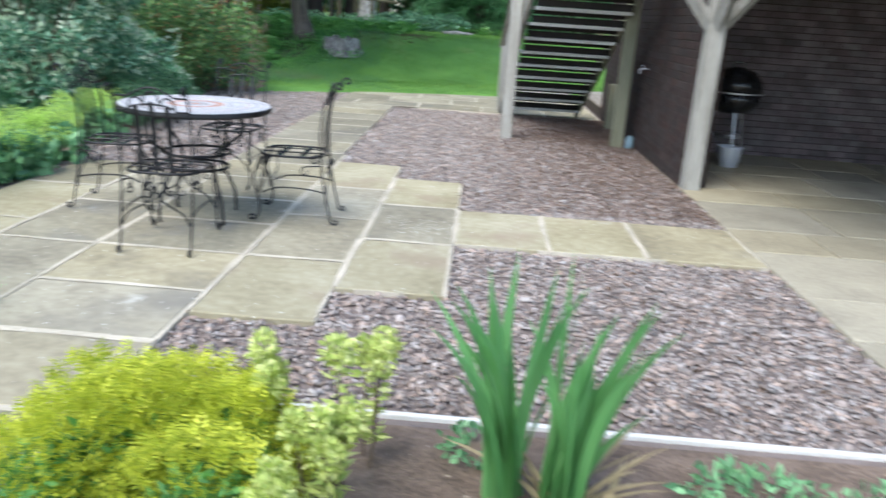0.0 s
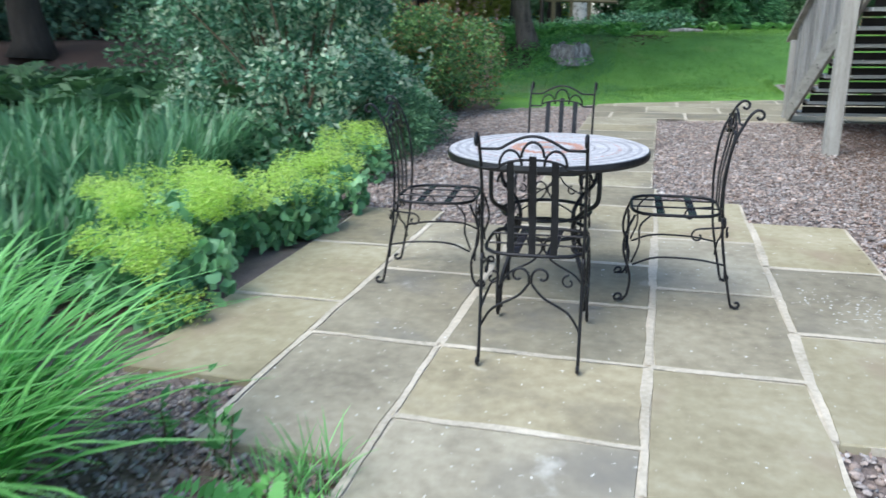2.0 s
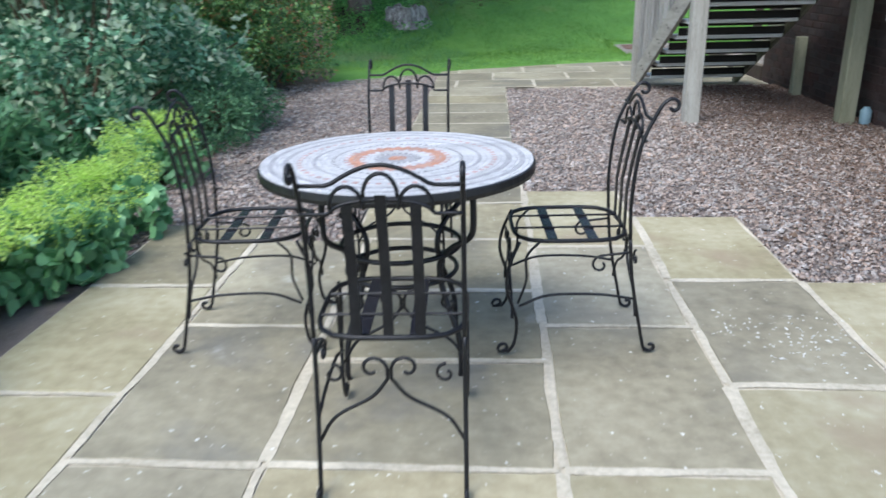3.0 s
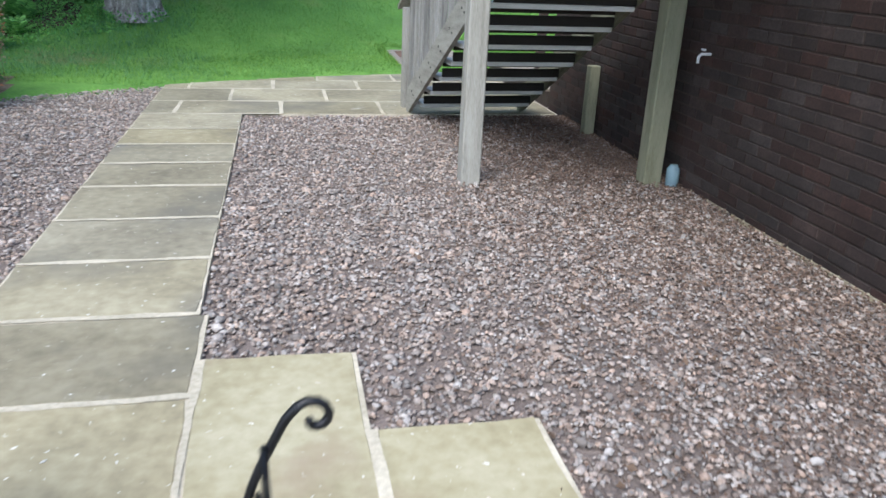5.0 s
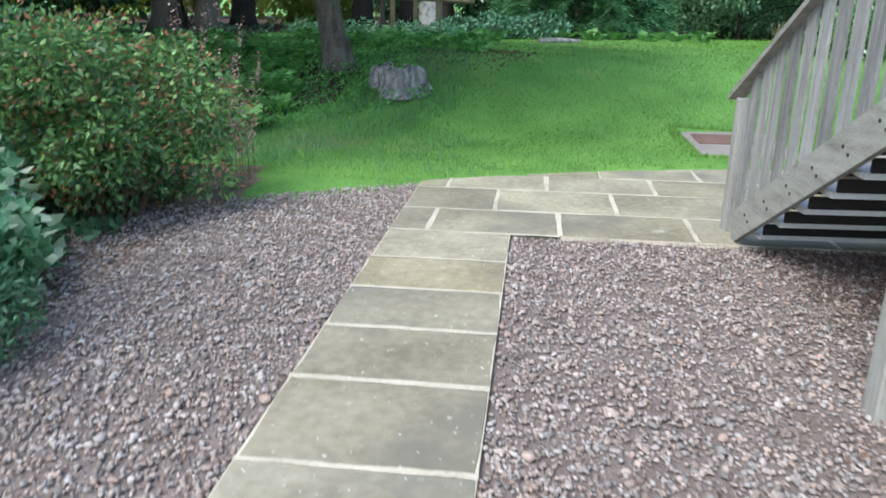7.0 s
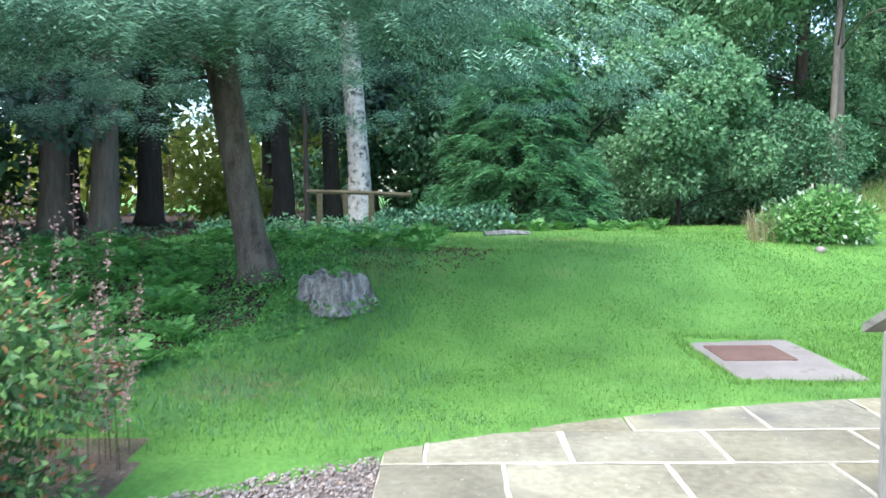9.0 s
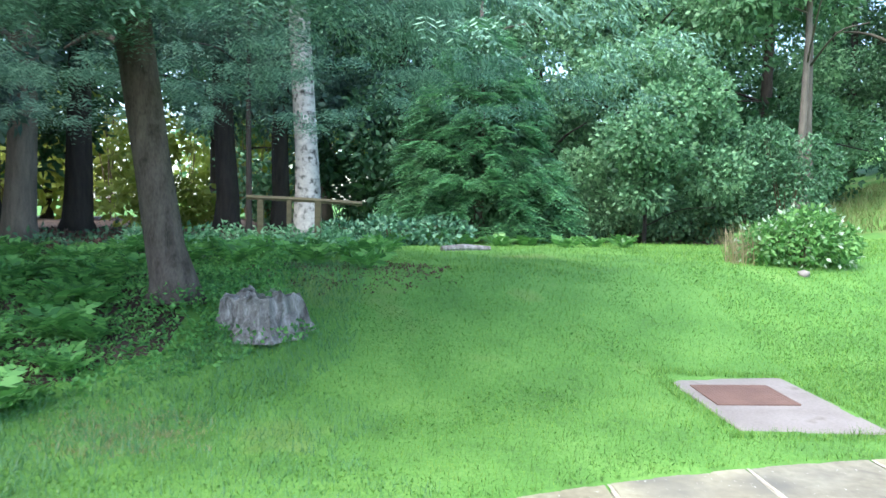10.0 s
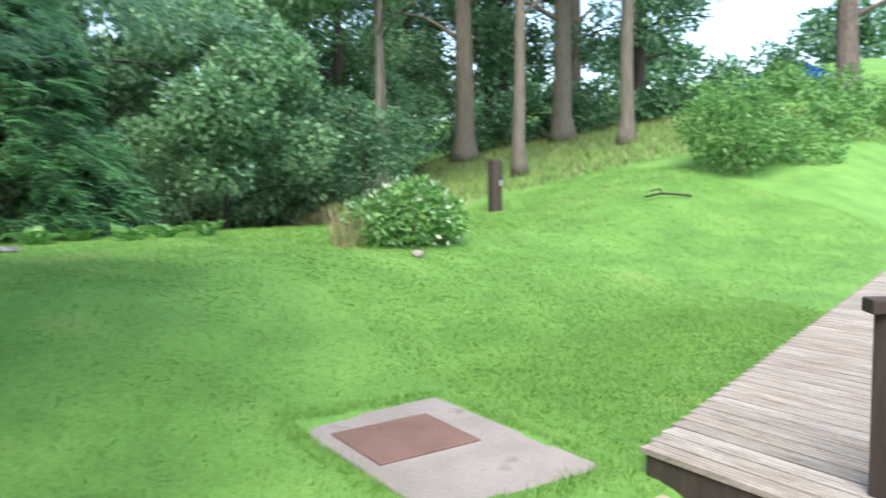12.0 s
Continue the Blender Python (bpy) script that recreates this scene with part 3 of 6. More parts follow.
ICO_T = np.array([[v.index for v in f.verts] for f in ico.faces])
TOP_T = np.array([[v.index for v in f.verts] for f in ico.faces if f.calc_center_median().z > -0.6])
ico.free()


def gravel(name, seed, boxes, per_m2, label, keep=None, size=0.0106):
    r = np.random.default_rng(seed)
    P = []
    for x0, x1, y0, y1, k in boxes:
        n = int((x1 - x0) * (y1 - y0) * per_m2 * k)
        P.append(np.stack([r.uniform(x0, x1, n), r.uniform(y0, y1, n)], 1))
    P = np.concatenate(P)
    inside = np.zeros(len(P), bool)
    for x0, x1, y0, y1 in FLAGS:
        inside |= (P[:, 0] > x0 - 0.004) & (P[:, 0] < x1 + 0.004) & (P[:, 1] > y0 - 0.02) & (P[:, 1] < y1 + 0.02)
    P = P[~inside]
    if keep is not None:
        P = P[keep(P)]
    n = len(P)
    S = size * r.lognormal(0, 0.33, (n, 1, 1)) * np.stack([r.uniform(0.8, 1.35, n), r.uniform(0.6, 1.0, n), r.uniform(0.4, 0.75, n)], 1)[:, None, :]
    V = ICO_V[None] * S * r.uniform(0.75, 1.2, (n, 12, 1))
    a, b = r.uniform(0, 2 * math.pi, n)[:, None], r.normal(0, 0.35, n)[:, None]
    X, Y, Z = V[..., 0], V[..., 1], V[..., 2]
    Y, Z = Y * np.cos(b) - Z * np.sin(b), Y * np.sin(b) + Z * np.cos(b)
    X, Y = X * np.cos(a) - Y * np.sin(a), X * np.sin(a) + Y * np.cos(a)
    V = np.stack([X + P[:, :1], Y + P[:, 1:], Z + r.uniform(-0.03, -0.012, (n, 1))], -1)
    T = TOP_T[None] + (np.arange(n) * 12)[:, None, None]
    return tagged(new(name, raw_mesh(name, V.reshape(-1, 3), T.reshape(-1, 3), STONE)), label, "gravel", kind="stuff")


gravel("gravel", 3, [(-1.39, 1.868, 5.5, 9.2, 1.0), (-1.39, 1.862, 9.2, 11.85, 0.7)], 2250, "pinkish grey gravel bed beside the flag path")
gravel("gravel", 4, [(-1.35, 1.872, 2.47, 4.65, 1.0)], 2150, "pinkish grey gravel bed behind the timber edging")
gravel("gravel", 5, [(-3.85, -2.33, 6.0, 13.6, 1.0)], 1750, "pinkish grey gravel strip between path and shrubs", keep=lambda P: P[:, 1] < edge_y(P[:, 0]) + 0.03)
gravel("gravel", 7, [(-4.75, -3.82, 8.6, 13.3, 0.8)], 1750, "shaded gravel running under the shrubs")
gravel("gravel", 6, [(-3.7, -2.2, 2.6, 3.62, 1.0)], 1900, "dark grey gravel at the corner of the terrace")

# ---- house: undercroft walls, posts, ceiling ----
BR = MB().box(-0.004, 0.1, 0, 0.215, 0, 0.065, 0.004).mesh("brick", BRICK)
wall_w = tagged(new("wall_west"), "dark red-brown brick house wall beside the gravel, darkened for overhang shade", "wall", kind="structure")
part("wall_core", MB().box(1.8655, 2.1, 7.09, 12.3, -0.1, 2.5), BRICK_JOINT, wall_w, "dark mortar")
rest = MB()
k = 0
for c in range(33):
    z = -0.03 + c * 0.075
    y = 7.09 + (0.1125 if c % 2 else 0)
    while y < 12.1:
        if c < 19 and 7.0 < y < 10.7:
            k += 1
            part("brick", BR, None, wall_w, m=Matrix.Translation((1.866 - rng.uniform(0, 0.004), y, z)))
        else:
            d = 1.866 - rng.uniform(0, 0.004)
            rest.box(d - 0.004, d + 0.1, y, y + 0.215, z, z + 0.065, 0.004)
        y += 0.225
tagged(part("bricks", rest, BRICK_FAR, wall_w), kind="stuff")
wall_n = tagged(new("wall_north"), "dark brick wall at the back of the undercroft", "wall", kind="structure")
part("wall_core", MB().box(2.1, 6.6, 9.422, 9.65, -0.1, 2.5), BRICK_JOINT, wall_n)
rest = MB()
for c in range(33):
    z = -0.03 + c * 0.075
    x = 2.1 + (0.1125 if c % 2 else 0)
    while x < 6.4:
        d = 9.416 - rng.uniform(0, 0.004)
        rest.box(x, x + 0.215, d, d + 0.1, z, z + 0.065, 0.004)
        x += 0.225
tagged(part("bricks", rest, BRICK_GREY, wall_n), kind="stuff")
# Plain east wall, added out of view to close the undercroft.
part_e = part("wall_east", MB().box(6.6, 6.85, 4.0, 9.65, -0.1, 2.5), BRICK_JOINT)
tagged(part_e, "added dark brick wall closing the undercroft, out of view", "wall", kind="structure")
ceil = MB()
for i in range(40):
    ceil.box(1.72 + i * 0.123, 1.72 + i * 0.123 + 0.117, 4.0, 12.3, 2.56, 2.59)
for i in range(14):
    ceil.box(1.75, 6.85, 4.0 + i * 0.6, 4.07 + i * 0.6, 2.40, 2.56)
ceil.box(1.86, 2.02, 4.0, 7.09, 2.2, 2.4)
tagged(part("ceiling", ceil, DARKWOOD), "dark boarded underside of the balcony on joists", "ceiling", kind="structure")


def square_post(name, x, y, z0, z1, s, material, label, lean=0.0):
    t = thing(name, label, "post", at=(x, y, z0))
    mb = MB().box(-s / 2, s / 2, -s / 2, s / 2, 0, z1 - z0, 0.008)
    part("shaft", mb, material, t)
    return t


square_post("timber_post", 0.285, 9.47, -0.05, 2.45, 0.14, TIMBER, "weathered grey square timber post under the stair")
square_post("timber_post", 1.645, 9.37, -0.05, 2.45, 0.14, GREEN_TIMBER, "green-tinged square timber post by the brick wall")
square_post("timber_post", 1.795, 10.98, -0.05, 0.62, 0.10, GREEN_TIMBER, "short green-tinged timber post under the stair")
corner = square_post("timber_post", 1.94, 7.0, -0.05, 2.4, 0.15, TIMBER, "weathered corner post with knee braces under the balcony")
for sx, sy in ((-1, 0), (0, -1), (1, 0)):
    mb = MB()
    mb.tube([(sx * 0.04, sy * 0.04, 1.5), (sx * 0.75, sy * 0.75, 2.35)], 0.062, 4)
    part("knee_brace", mb, TIMBER, corner)

# ---- stair ----
stair = thing("timber_stair", "weathered grey open-riser timber stair with close-boarded balustrade", "stair")
stair.matrix_basis = pose(0.03, 0, 0) @ pose(0.2, 12.1, 0) @ pose(0, 0, 0, 0, 0, 3.5) @ pose(-0.2, -12.1, 0)
SL = 0.56
SX = 1.39


def sloped(x0, x1, ya, yb, off, depth):
    """A board along the slope between ya (low end) and yb."""
    za, zb = (11.95 - ya) * SL + off, (11.95 - yb) * SL + off
    vs = [(x, y, z) for x in (x0, x1) for y, z in ((ya, za), (yb, zb), (yb, zb + depth), (ya, za + depth))]
    return MB().add(vs, [(3, 2, 1, 0), (4, 5, 6, 7), (0, 1, 5, 4), (1, 2, 6, 5), (2, 3, 7, 6), (3, 0, 4, 7)])


part("stringer", sloped(0.185, 0.222, 11.98, 7.2, -0.02, 0.26), TIMBER_H, stair)
part("stringer", sloped(SX, SX + 0.045, 11.98, 7.2, -0.02, 0.26), GREEN_TIMBER, stair)
for k in range(14):
    y, z = 11.78 - 0.32 * k, 0.14 + 0.178 * k
    part("tread", MB().box(0.264, SX, y - 0.145, y + 0.145, z - 0.038, z, 0.005), TREAD, stair)
    # Riser backs are coloured near-black in place of the stair's shade.
    part("riser", MB().box(0.277, SX - 0.002, y - 0.172, y - 0.150, z + 0.002, z + 0.078, 0.004), RISER, stair, "riser board with the stair's shade in its near-black colour")
    part("riser", MB().box(0.277, SX - 0.002, y - 0.172, y - 0.150, z + 0.094, z + 0.139, 0.004), RISER, stair, "riser board with the stair's shade in its near-black colour")
part("handrail", sloped(0.165, 0.285, 12.40, 7.2, 1.22, 0.045), TIMBER_H, stair)
part("newel_post", MB().box(0.185, 0.275, 12.16, 12.27, -0.04, 1.0, 0.006), TIMBER, stair)
for k in range(13):
    y = 11.72 - 0.32 * k
    for d in (-0.035, 0.035):
        part("bolt", MB().tube([(0.1815, y + d, (11.95 - y - d) * SL + 0.10 + d), (0.1855, y + d, (11.95 - y - d) * SL + 0.10 + d)], 0.011, 8), RISER, stair, "dark bolt head")
y = 12.10
while y > 7.3:
    w = 0.125 + rng.uniform(-0.006, 0.006)
    za, zb = (11.95 - y) * SL, (11.95 - (y - w)) * SL
    vs = [(x, yy, zz) for x in (0.226, 0.246) for yy, zz in ((y, max(-0.02, za + 0.03)), (y - w, max(-0.02, zb + 0.03)), (y - w, zb + 1.225), (y, za + 1.225))]
    part("baluster", MB().add(vs, [(3, 2, 1, 0), (4, 5, 6, 7), (0, 1, 5, 4), (1, 2, 6, 5), (2, 3, 7, 6), (3, 0, 4, 7)]), TIMBER_B, stair)
    y -= w + 0.075

# ---- low deck ----
deck = thing("garden_deck", "low weathered timber deck of grooved boards beside the lawn", "deck")
x = 1.86
while x < 12.0:
    w = 0.135
    y1 = 14.92 + 0.345 * (x - 1.86)
    mb = MB()
    for g in range(4):
        a = x + w * g / 4
        mb.box(a + 0.004, a + w / 4 - 0.003, 12.4, y1, 0.146, 0.172, 0.004)
    mb.box(x + 0.001, x + w - 0.001, 12.4, y1, 0.140, 0.155)
    part("deck_board", mb, DECK, deck)
    x += w + 0.015
part("fascia", MB().box(1.875, 1.905, 12.4, 14.88, -0.05, 0.139), DARKWOOD, deck)
mb = MB()
for i in range(6):
    mb.box(1.91, 11.8, 12.45 + i * 0.45, 12.5 + i * 0.45, -0.05, 0.139)
part("joists", mb, DARKWOOD, deck)
rail = thing("deck_rail", "dark brown timber rail post with a cap on the deck", "rail", at=(2.24, 13.82, 0.172))
part("post", MB().box(-0.05, 0.05, -0.05, 0.05, 0, 0.84, 0.006), DARKWOOD, rail)
part("cap", MB().box(-0.10, 0.9, -0.06, 0.06, 0.84, 0.905, 0.006), DARKWOOD, rail, m=pose(0, 0, 0, 0, 0, -40))

# ---- drain slab ----
zs = 0.036
slab = thing("concrete_slab", "pale concrete drain slab set in the lawn", "slab")
mb = MB()
vs = [(0.64, 15.09), (0.68, 15.06), (1.70, 15.08), (1.74, 15.13), (1.70, 16.67), (1.66, 16.70), (0.63, 16.63), (0.60, 16.59)]
n = len(vs)


def slab_z(b):
    return zs + 0.008 + 0.018 * (b - 15.1)


mb.add([(a, b, zs - 0.15) for a, b in vs] + [(a, b, slab_z(b) - 0.01) for a, b in vs] + [(1.16 + (a - 1.16) * 0.985, 15.88 + (b - 15.88) * 0.988, slab_z(b)) for a, b in vs],
       [tuple(range(2 * n, 3 * n))] + [(k + i, k + (i + 1) % n, k + n + (i + 1) % n, k + n + i) for k in (0, n) for i in range(n)])
part("slab_body", mb, CONCRETE, slab)
cover = thing("drain_cover", "rusty red-brown steel drain cover on the concrete slab", "drain cover", at=(1.07, 16.08, slab_z(16.08)))
cover.matrix_basis = pose(1.07, 16.08, slab_z(16.08) + 0.001, 1.03, 0, 0)
mb = MB().box(-0.35, 0.35, -0.31, 0.31, 0, 0.012, 0.004)
part("plate", mb, RUST, cover)
mb = MB()
for i in range(20):
    for j in range(17):
        mb.box(-0.33 + i * 0.034, -0.315 + i * 0.034, -0.29 + j * 0.035, -0.275 + j * 0.035, 0.012, 0.0145)
tagged(part("tread_pattern", mb, RUST, cover), kind="stuff")

# ---- timber edging of the front bed ----
ed = thing("timber_edging", "thin pale timber edging board along the planting bed", "edging")
part("board", MB().box(-1.34, 0.3, 2.440, 2.465, -0.1, -0.014, 0.004), TREAD, ed)
part("board", MB().box(0.303, 1.84, 2.435, 2.460, -0.1, -0.016, 0.004), TREAD, ed)

# ---- terrace furniture ----
def spiral(c, r, turns, a0, u, v, n=14, grow=0.25):
    """A scroll about c in the plane of u and v."""
    out = []
    for i in range(n + 1):
        t = i / n
        a = a0 + turns * 2 * math.pi * t
        k = r * (1 - (1 - grow) * t)
        out.append(Vector(c) + Vector(u) * math.cos(a) * k + Vector(v) * math.sin(a) * k)
    return out


X, Y, Z = Vector((1, 0, 0)), Vector((0, 1, 0)), Vector((0, 0, 1))


def iron_chair(at, rz, label, across=False):
    """Faces its own +y; the back at -y."""
    t = thing("iron_chair", label, "chair", "iron chairs round the table", at, rz)
    r = 0.0068
    for s in (-1, 1):
        # rear leg and back stile in one bar, with a scroll at foot and top
        leg = bezier([(s * 0.20, -0.275, 0.012), (s * 0.20, -0.255, 0.10), (s * 0.20, -0.215, 0.30), (s * 0.20, -0.20, 0.45)], 5)
        foot = spiral((s * 0.20, -0.298, 0.028), 0.023, -0.9, 0.0, Y, Z, 10)
        part("rear_leg", MB().tube(leg[::-1] + foot, r, 6), IRON, t, smooth=True)
        st = bezier([(s * 0.20, -0.20, 0.45), (s * 0.20, -0.195, 0.60), (s * 0.20, -0.215, 0.78), (s * 0.20, -0.265, 0.90), (s * 0.20, -0.29, 0.935)], 5)
        top = spiral((s * 0.20, -0.312, 0.915), 0.03, 0.85, 0.7, Y, Z, 10)
        part("back_stile", MB().tube(st + top, r, 6), IRON, t, smooth=True)
        fl = bezier([(s * 0.195, 0.19, 0.445), (s * 0.20, 0.225, 0.36), (s * 0.205, 0.235, 0.27), (s * 0.205, 0.20, 0.15), (s * 0.205, 0.205, 0.06), (s * 0.205, 0.225, 0.02)], 5)
        part("front_leg", MB().tube(fl + spiral((s * 0.205, 0.245, 0.032), 0.024, -0.9, math.pi * 1.2, -Y, Z, 10), r, 6), IRON, t, smooth=True)
        mb = MB().tube(bezier([(s * 0.20, -0.225, 0.22), (s * 0.20, -0.1, 0.24), (s * 0.20, 0.08, 0.24), (s * 0.203, 0.19, 0.20)], 5), r * 0.8, 5)
        part("stretcher", mb, IRON, t, smooth=True)
        mb = MB().tube(bezier([(s * 0.20, -0.20, 0.40), (s * 0.20, -0.10, 0.39)], 3) + spiral((s * 0.20, -0.10, 0.355), 0.035, 0.9, math.pi / 2, -Y, Z, 10), r * 0.75, 5)
        part("side_scroll", mb, IRON, t, smooth=True)
        mb = MB().tube(bezier([(s * 0.20, 0.12, 0.445), (s * 0.20, 0.165, 0.39), (s * 0.20, 0.165, 0.30), (s * 0.203, 0.195, 0.21)], 5), r * 0.75, 5)
        part("leg_bracket", mb, IRON, t, smooth=True)
    # seat
    rim = []
    for i in range(29):
        a = 2 * math.pi * i / 28
        ca, sa = math.cos(a), math.sin(a)
        k = (abs(ca) ** 4 + abs(sa) ** 4) ** -0.25
        rim.append((0.205 * ca * k, 0.205 * sa * k, 0.45))
    part("seat_frame", MB().tube(rim, 0.008, 6, cap=False), IRON, t, smooth=True)
    turn = pose(0, 0, 0, 0, 0, 90 if across else 0)
    for s in (-0.072, 0.072):
        part("seat_strap", MB().box(s - 0.019, s + 0.019, -0.2, 0.2, 0.449, 0.4525, 0.001, turn), STRAP, t, "flat iron strap")
        part("seat_rod", MB().tube([turn @ Vector((-0.2, s, 0.457)), turn @ Vector((0.2, s, 0.457))], 0.0045, 5), IRON, t)
    # back: arched rail, petals, flat slats
    def yb(z):
        return -0.20 - max(0, z - 0.62) * 0.18
    arch = [(xx, yb(0.86), 0.875 + 0.05 * max(0.0, math.cos(xx / 0.125 * math.pi / 2)) if abs(xx) < 0.125 else 0.875) for xx in np.linspace(-0.2, 0.2, 25)]
    part("top_rail", MB().tube(arch, r * 0.85, 5), IRON, t, smooth=True)
    low = [(xx, yb(0.8), 0.80 + (0.035 * math.sqrt(max(0, 1 - (xx / 0.13) ** 2)) if abs(xx) < 0.13 else 0)) for xx in np.linspace(-0.2, 0.2, 25)]
    part("lower_rail", MB().tube(low, r * 0.8, 5), IRON, t, smooth=True)
    for c, h in ((-0.085, 0.812), (0.0, 0.845), (0.085, 0.812)):
        mb = MB().tube([(c + 0.042 * math.cos(a), yb(h), h + 0.058 * math.sin(a)) for a in np.linspace(0, math.pi, 12)], r * 0.8, 5)
        part("petal", mb, IRON, t, smooth=True)
    for c, top in ((-0.085, 0.825), (0.0, 0.85), (0.085, 0.825)):
        mb = MB()
        zz = np.linspace(0.455, top, 6)
        for a, b in zip(zz, zz[1:]):
            mb.add([(c - 0.014, yb(a), a), (c + 0.014, yb(a), a), (c + 0.014, yb(b), b), (c - 0.014, yb(b), b), (c - 0.014, yb(a) - 0.005, a), (c + 0.014, yb(a) - 0.005, a), (c + 0.014, yb(b) - 0.005, b), (c - 0.014, yb(b) - 0.005, b)],
                   [(0, 1, 2, 3), (7, 6, 5, 4), (0, 3, 7, 4), (1, 5, 6, 2)])
        part("slat", mb, IRON, t)
    # apron scrolls between the legs, front and rear
    for yy, zf in ((-0.235, 0.15), (0.215, 0.15)):
        mb = MB()
        for s in (-1, 1):
            pts = bezier([(s * 0.2, yy, zf), (s * 0.15, yy, 0.23), (s * 0.05, yy, 0.29), (s * 0.005, yy, 0.345)], 5)
            mb.tube(pts + spiral((s * 0.045, yy, 0.375), 0.04, -s * 0.85 if s > 0 else 0.85, math.pi if s > 0 else 0, X, Z, 12), r * 0.8, 5)
            mb.tube(spiral((s * 0.15, yy, 0.36), 0.03, s * 0.95, math.pi / 2, X, Z, 12), r * 0.7, 5)
        part("apron_scroll", mb, IRON, t, smooth=True)
    return t


iron_chair((-1.84, 4.235, 0), 2, "black wrought-iron chair with petal back, pulled close to the table")
iron_chair((-1.99, 5.83, 0), 178, "black wrought-iron chair with petal back beyond the table")
iron_chair((-1.285, 5.0, 0), 93, "black wrought-iron chair with scrolled stiles, turned side-on", True)
iron_chair((-2.48, 4.99, 0), -85, "black wrought-iron chair near the planted edge", True)

TX, TY, TZ, TR = -1.89, 4.81, 0.745, 0.475
table = thing("mosaic_table", "round mosaic-topped garden table on black iron legs", "table", at=(TX, TY, 0))
part("tabletop", MB().lathe([(TR - 0.03, TZ - 0.035), (TR, TZ - 0.033), (TR + 0.003, TZ - 0.02), (TR, TZ - 0.002), (TR - 0.004, TZ)], 72), RIM, table, "black iron rim")


def tile_mat(name, c):
    return surface(name, [tuple(v * 0.8 for v in c), c], 15, 120, 0.5, 0.2, 0.002, vary=0.14, island=True)


T_WHITE, T_GREY, T_ORANGE, T_DARK, T_PINK = (tile_mat("tile_" + a, c) for a, c in (
    ("white", (0.62, 0.61, 0.62)), ("grey", (0.43, 0.42, 0.44)), ("orange", (0.56, 0.30, 0.21)), ("dark", (0.30, 0.29, 0.30)), ("pink", (0.55, 0.35, 0.32))))
tile_rng = np.random.default_rng(12)


def tiles(r0, r1, count, zt, beat=1, step=0):
    """A ring of chipped tesserae; every beat-th tile only, from step on."""
    vs, fs = [], []
    for i in range(step, count, beat):
        g = 0.0012
        a0, a1 = 2 * math.pi * i / count, 2 * math.pi * (i + 1) / count
        d = g / ((r0 + r1) / 2)
        h = zt + tile_rng.uniform(-0.0006, 0.0008)
        q = [(r0 + g + tile_rng.uniform(0, 0.001), a0 + d), (r1 - g, a0 + d), (r1 - g - tile_rng.uniform(0, 0.001), a1 - d), (r0 + g, a1 - d)]
        k = len(vs)
        vs += [(r * math.cos(a), r * math.sin(a), zz) for zz in (TZ, h) for r, a in q]
        fs += [tuple(k + j for j in f) for f in ((4, 5, 6, 7), (0, 1, 5, 4), (1, 2, 6, 5), (2, 3, 7, 6), (3, 0, 4, 7))]
    return MB().add(vs, fs)


part("grout", MB().lathe([(TR - 0.006, TZ + 0.0002), (TR - 0.006, TZ + 0.0022)], 64), T_GREY, table)
RINGS = []
for edge, code in zip((0.034, 0.05, 0.066, 0.082, 0.098, 0.114, 0.13, 0.15, 0.17, 0.186, 0.2, 0.216, 0.228, 0.246, 0.262, 0.28, 0.292, 0.31, 0.328, 0.346, 0.358, 0.376, 0.394, 0.412, 0.424, 0.44, 0.456, 0.469),
                      "oggkwwpoopwwkwwwgwwpwwgwwgww"):
    RINGS.append((RINGS[-1][1] if RINGS else 0.0, edge, code, max(6, int(edge * (520 if code == "k" else 330)))))
TONES = {"w": (T_WHITE, T_WHITE), "g": (T_GREY, T_GREY), "o": (T_ORANGE, T_ORANGE), "k": (T_DARK, T_WHITE), "p": (T_PINK, T_WHITE)}
for r0, r1, c, nn in RINGS:
    nn += nn % 2
    for step in (0, 1):
        tagged(part("mosaic_ring", tiles(r0, r1, nn, TZ + 0.0042, 2, step), TONES[c][step], table), kind="stuff")
for i in range(4):
    a = math.pi / 4 + i * math.pi / 2 + 0.1
    c, s = math.cos(a), math.sin(a)
    pr = bezier([Vector((q[0], 0, q[1])) for q in ((0.34, TZ - 0.03), (0.345, 0.60), (0.33, 0.53), (0.24, 0.47), (0.19, 0.40), (0.205, 0.30), (0.27, 0.16), (0.285, 0.04), (0.28, 0.0))], 4)
    part("table_leg", MB().tube([(p.x * c, p.x * s, p.z) for p in pr], 0.011, 6), IRON, table, smooth=True)
    mb = MB().tube([Vector((0.255 * c, 0.255 * s, 0.62)) + Vector((c, s, 0)) * (0.05 * math.cos(w) * (1 - w / 9)) + Z * (0.06 * math.sin(w) * (1 - w / 9)) for w in np.linspace(0, 6.0, 20)], 0.006, 5)
    part("leg_scroll", mb, IRON, table, smooth=True)
for r, z in ((0.215, 0.44), (0.20, 0.345), (0.33, 0.70)):
    part("ring", MB().tube([(r * math.cos(a), r * math.sin(a), z) for a in np.linspace(0, 2 * math.pi, 41)], 0.009, 6, cap=False), IRON, table, smooth=True)

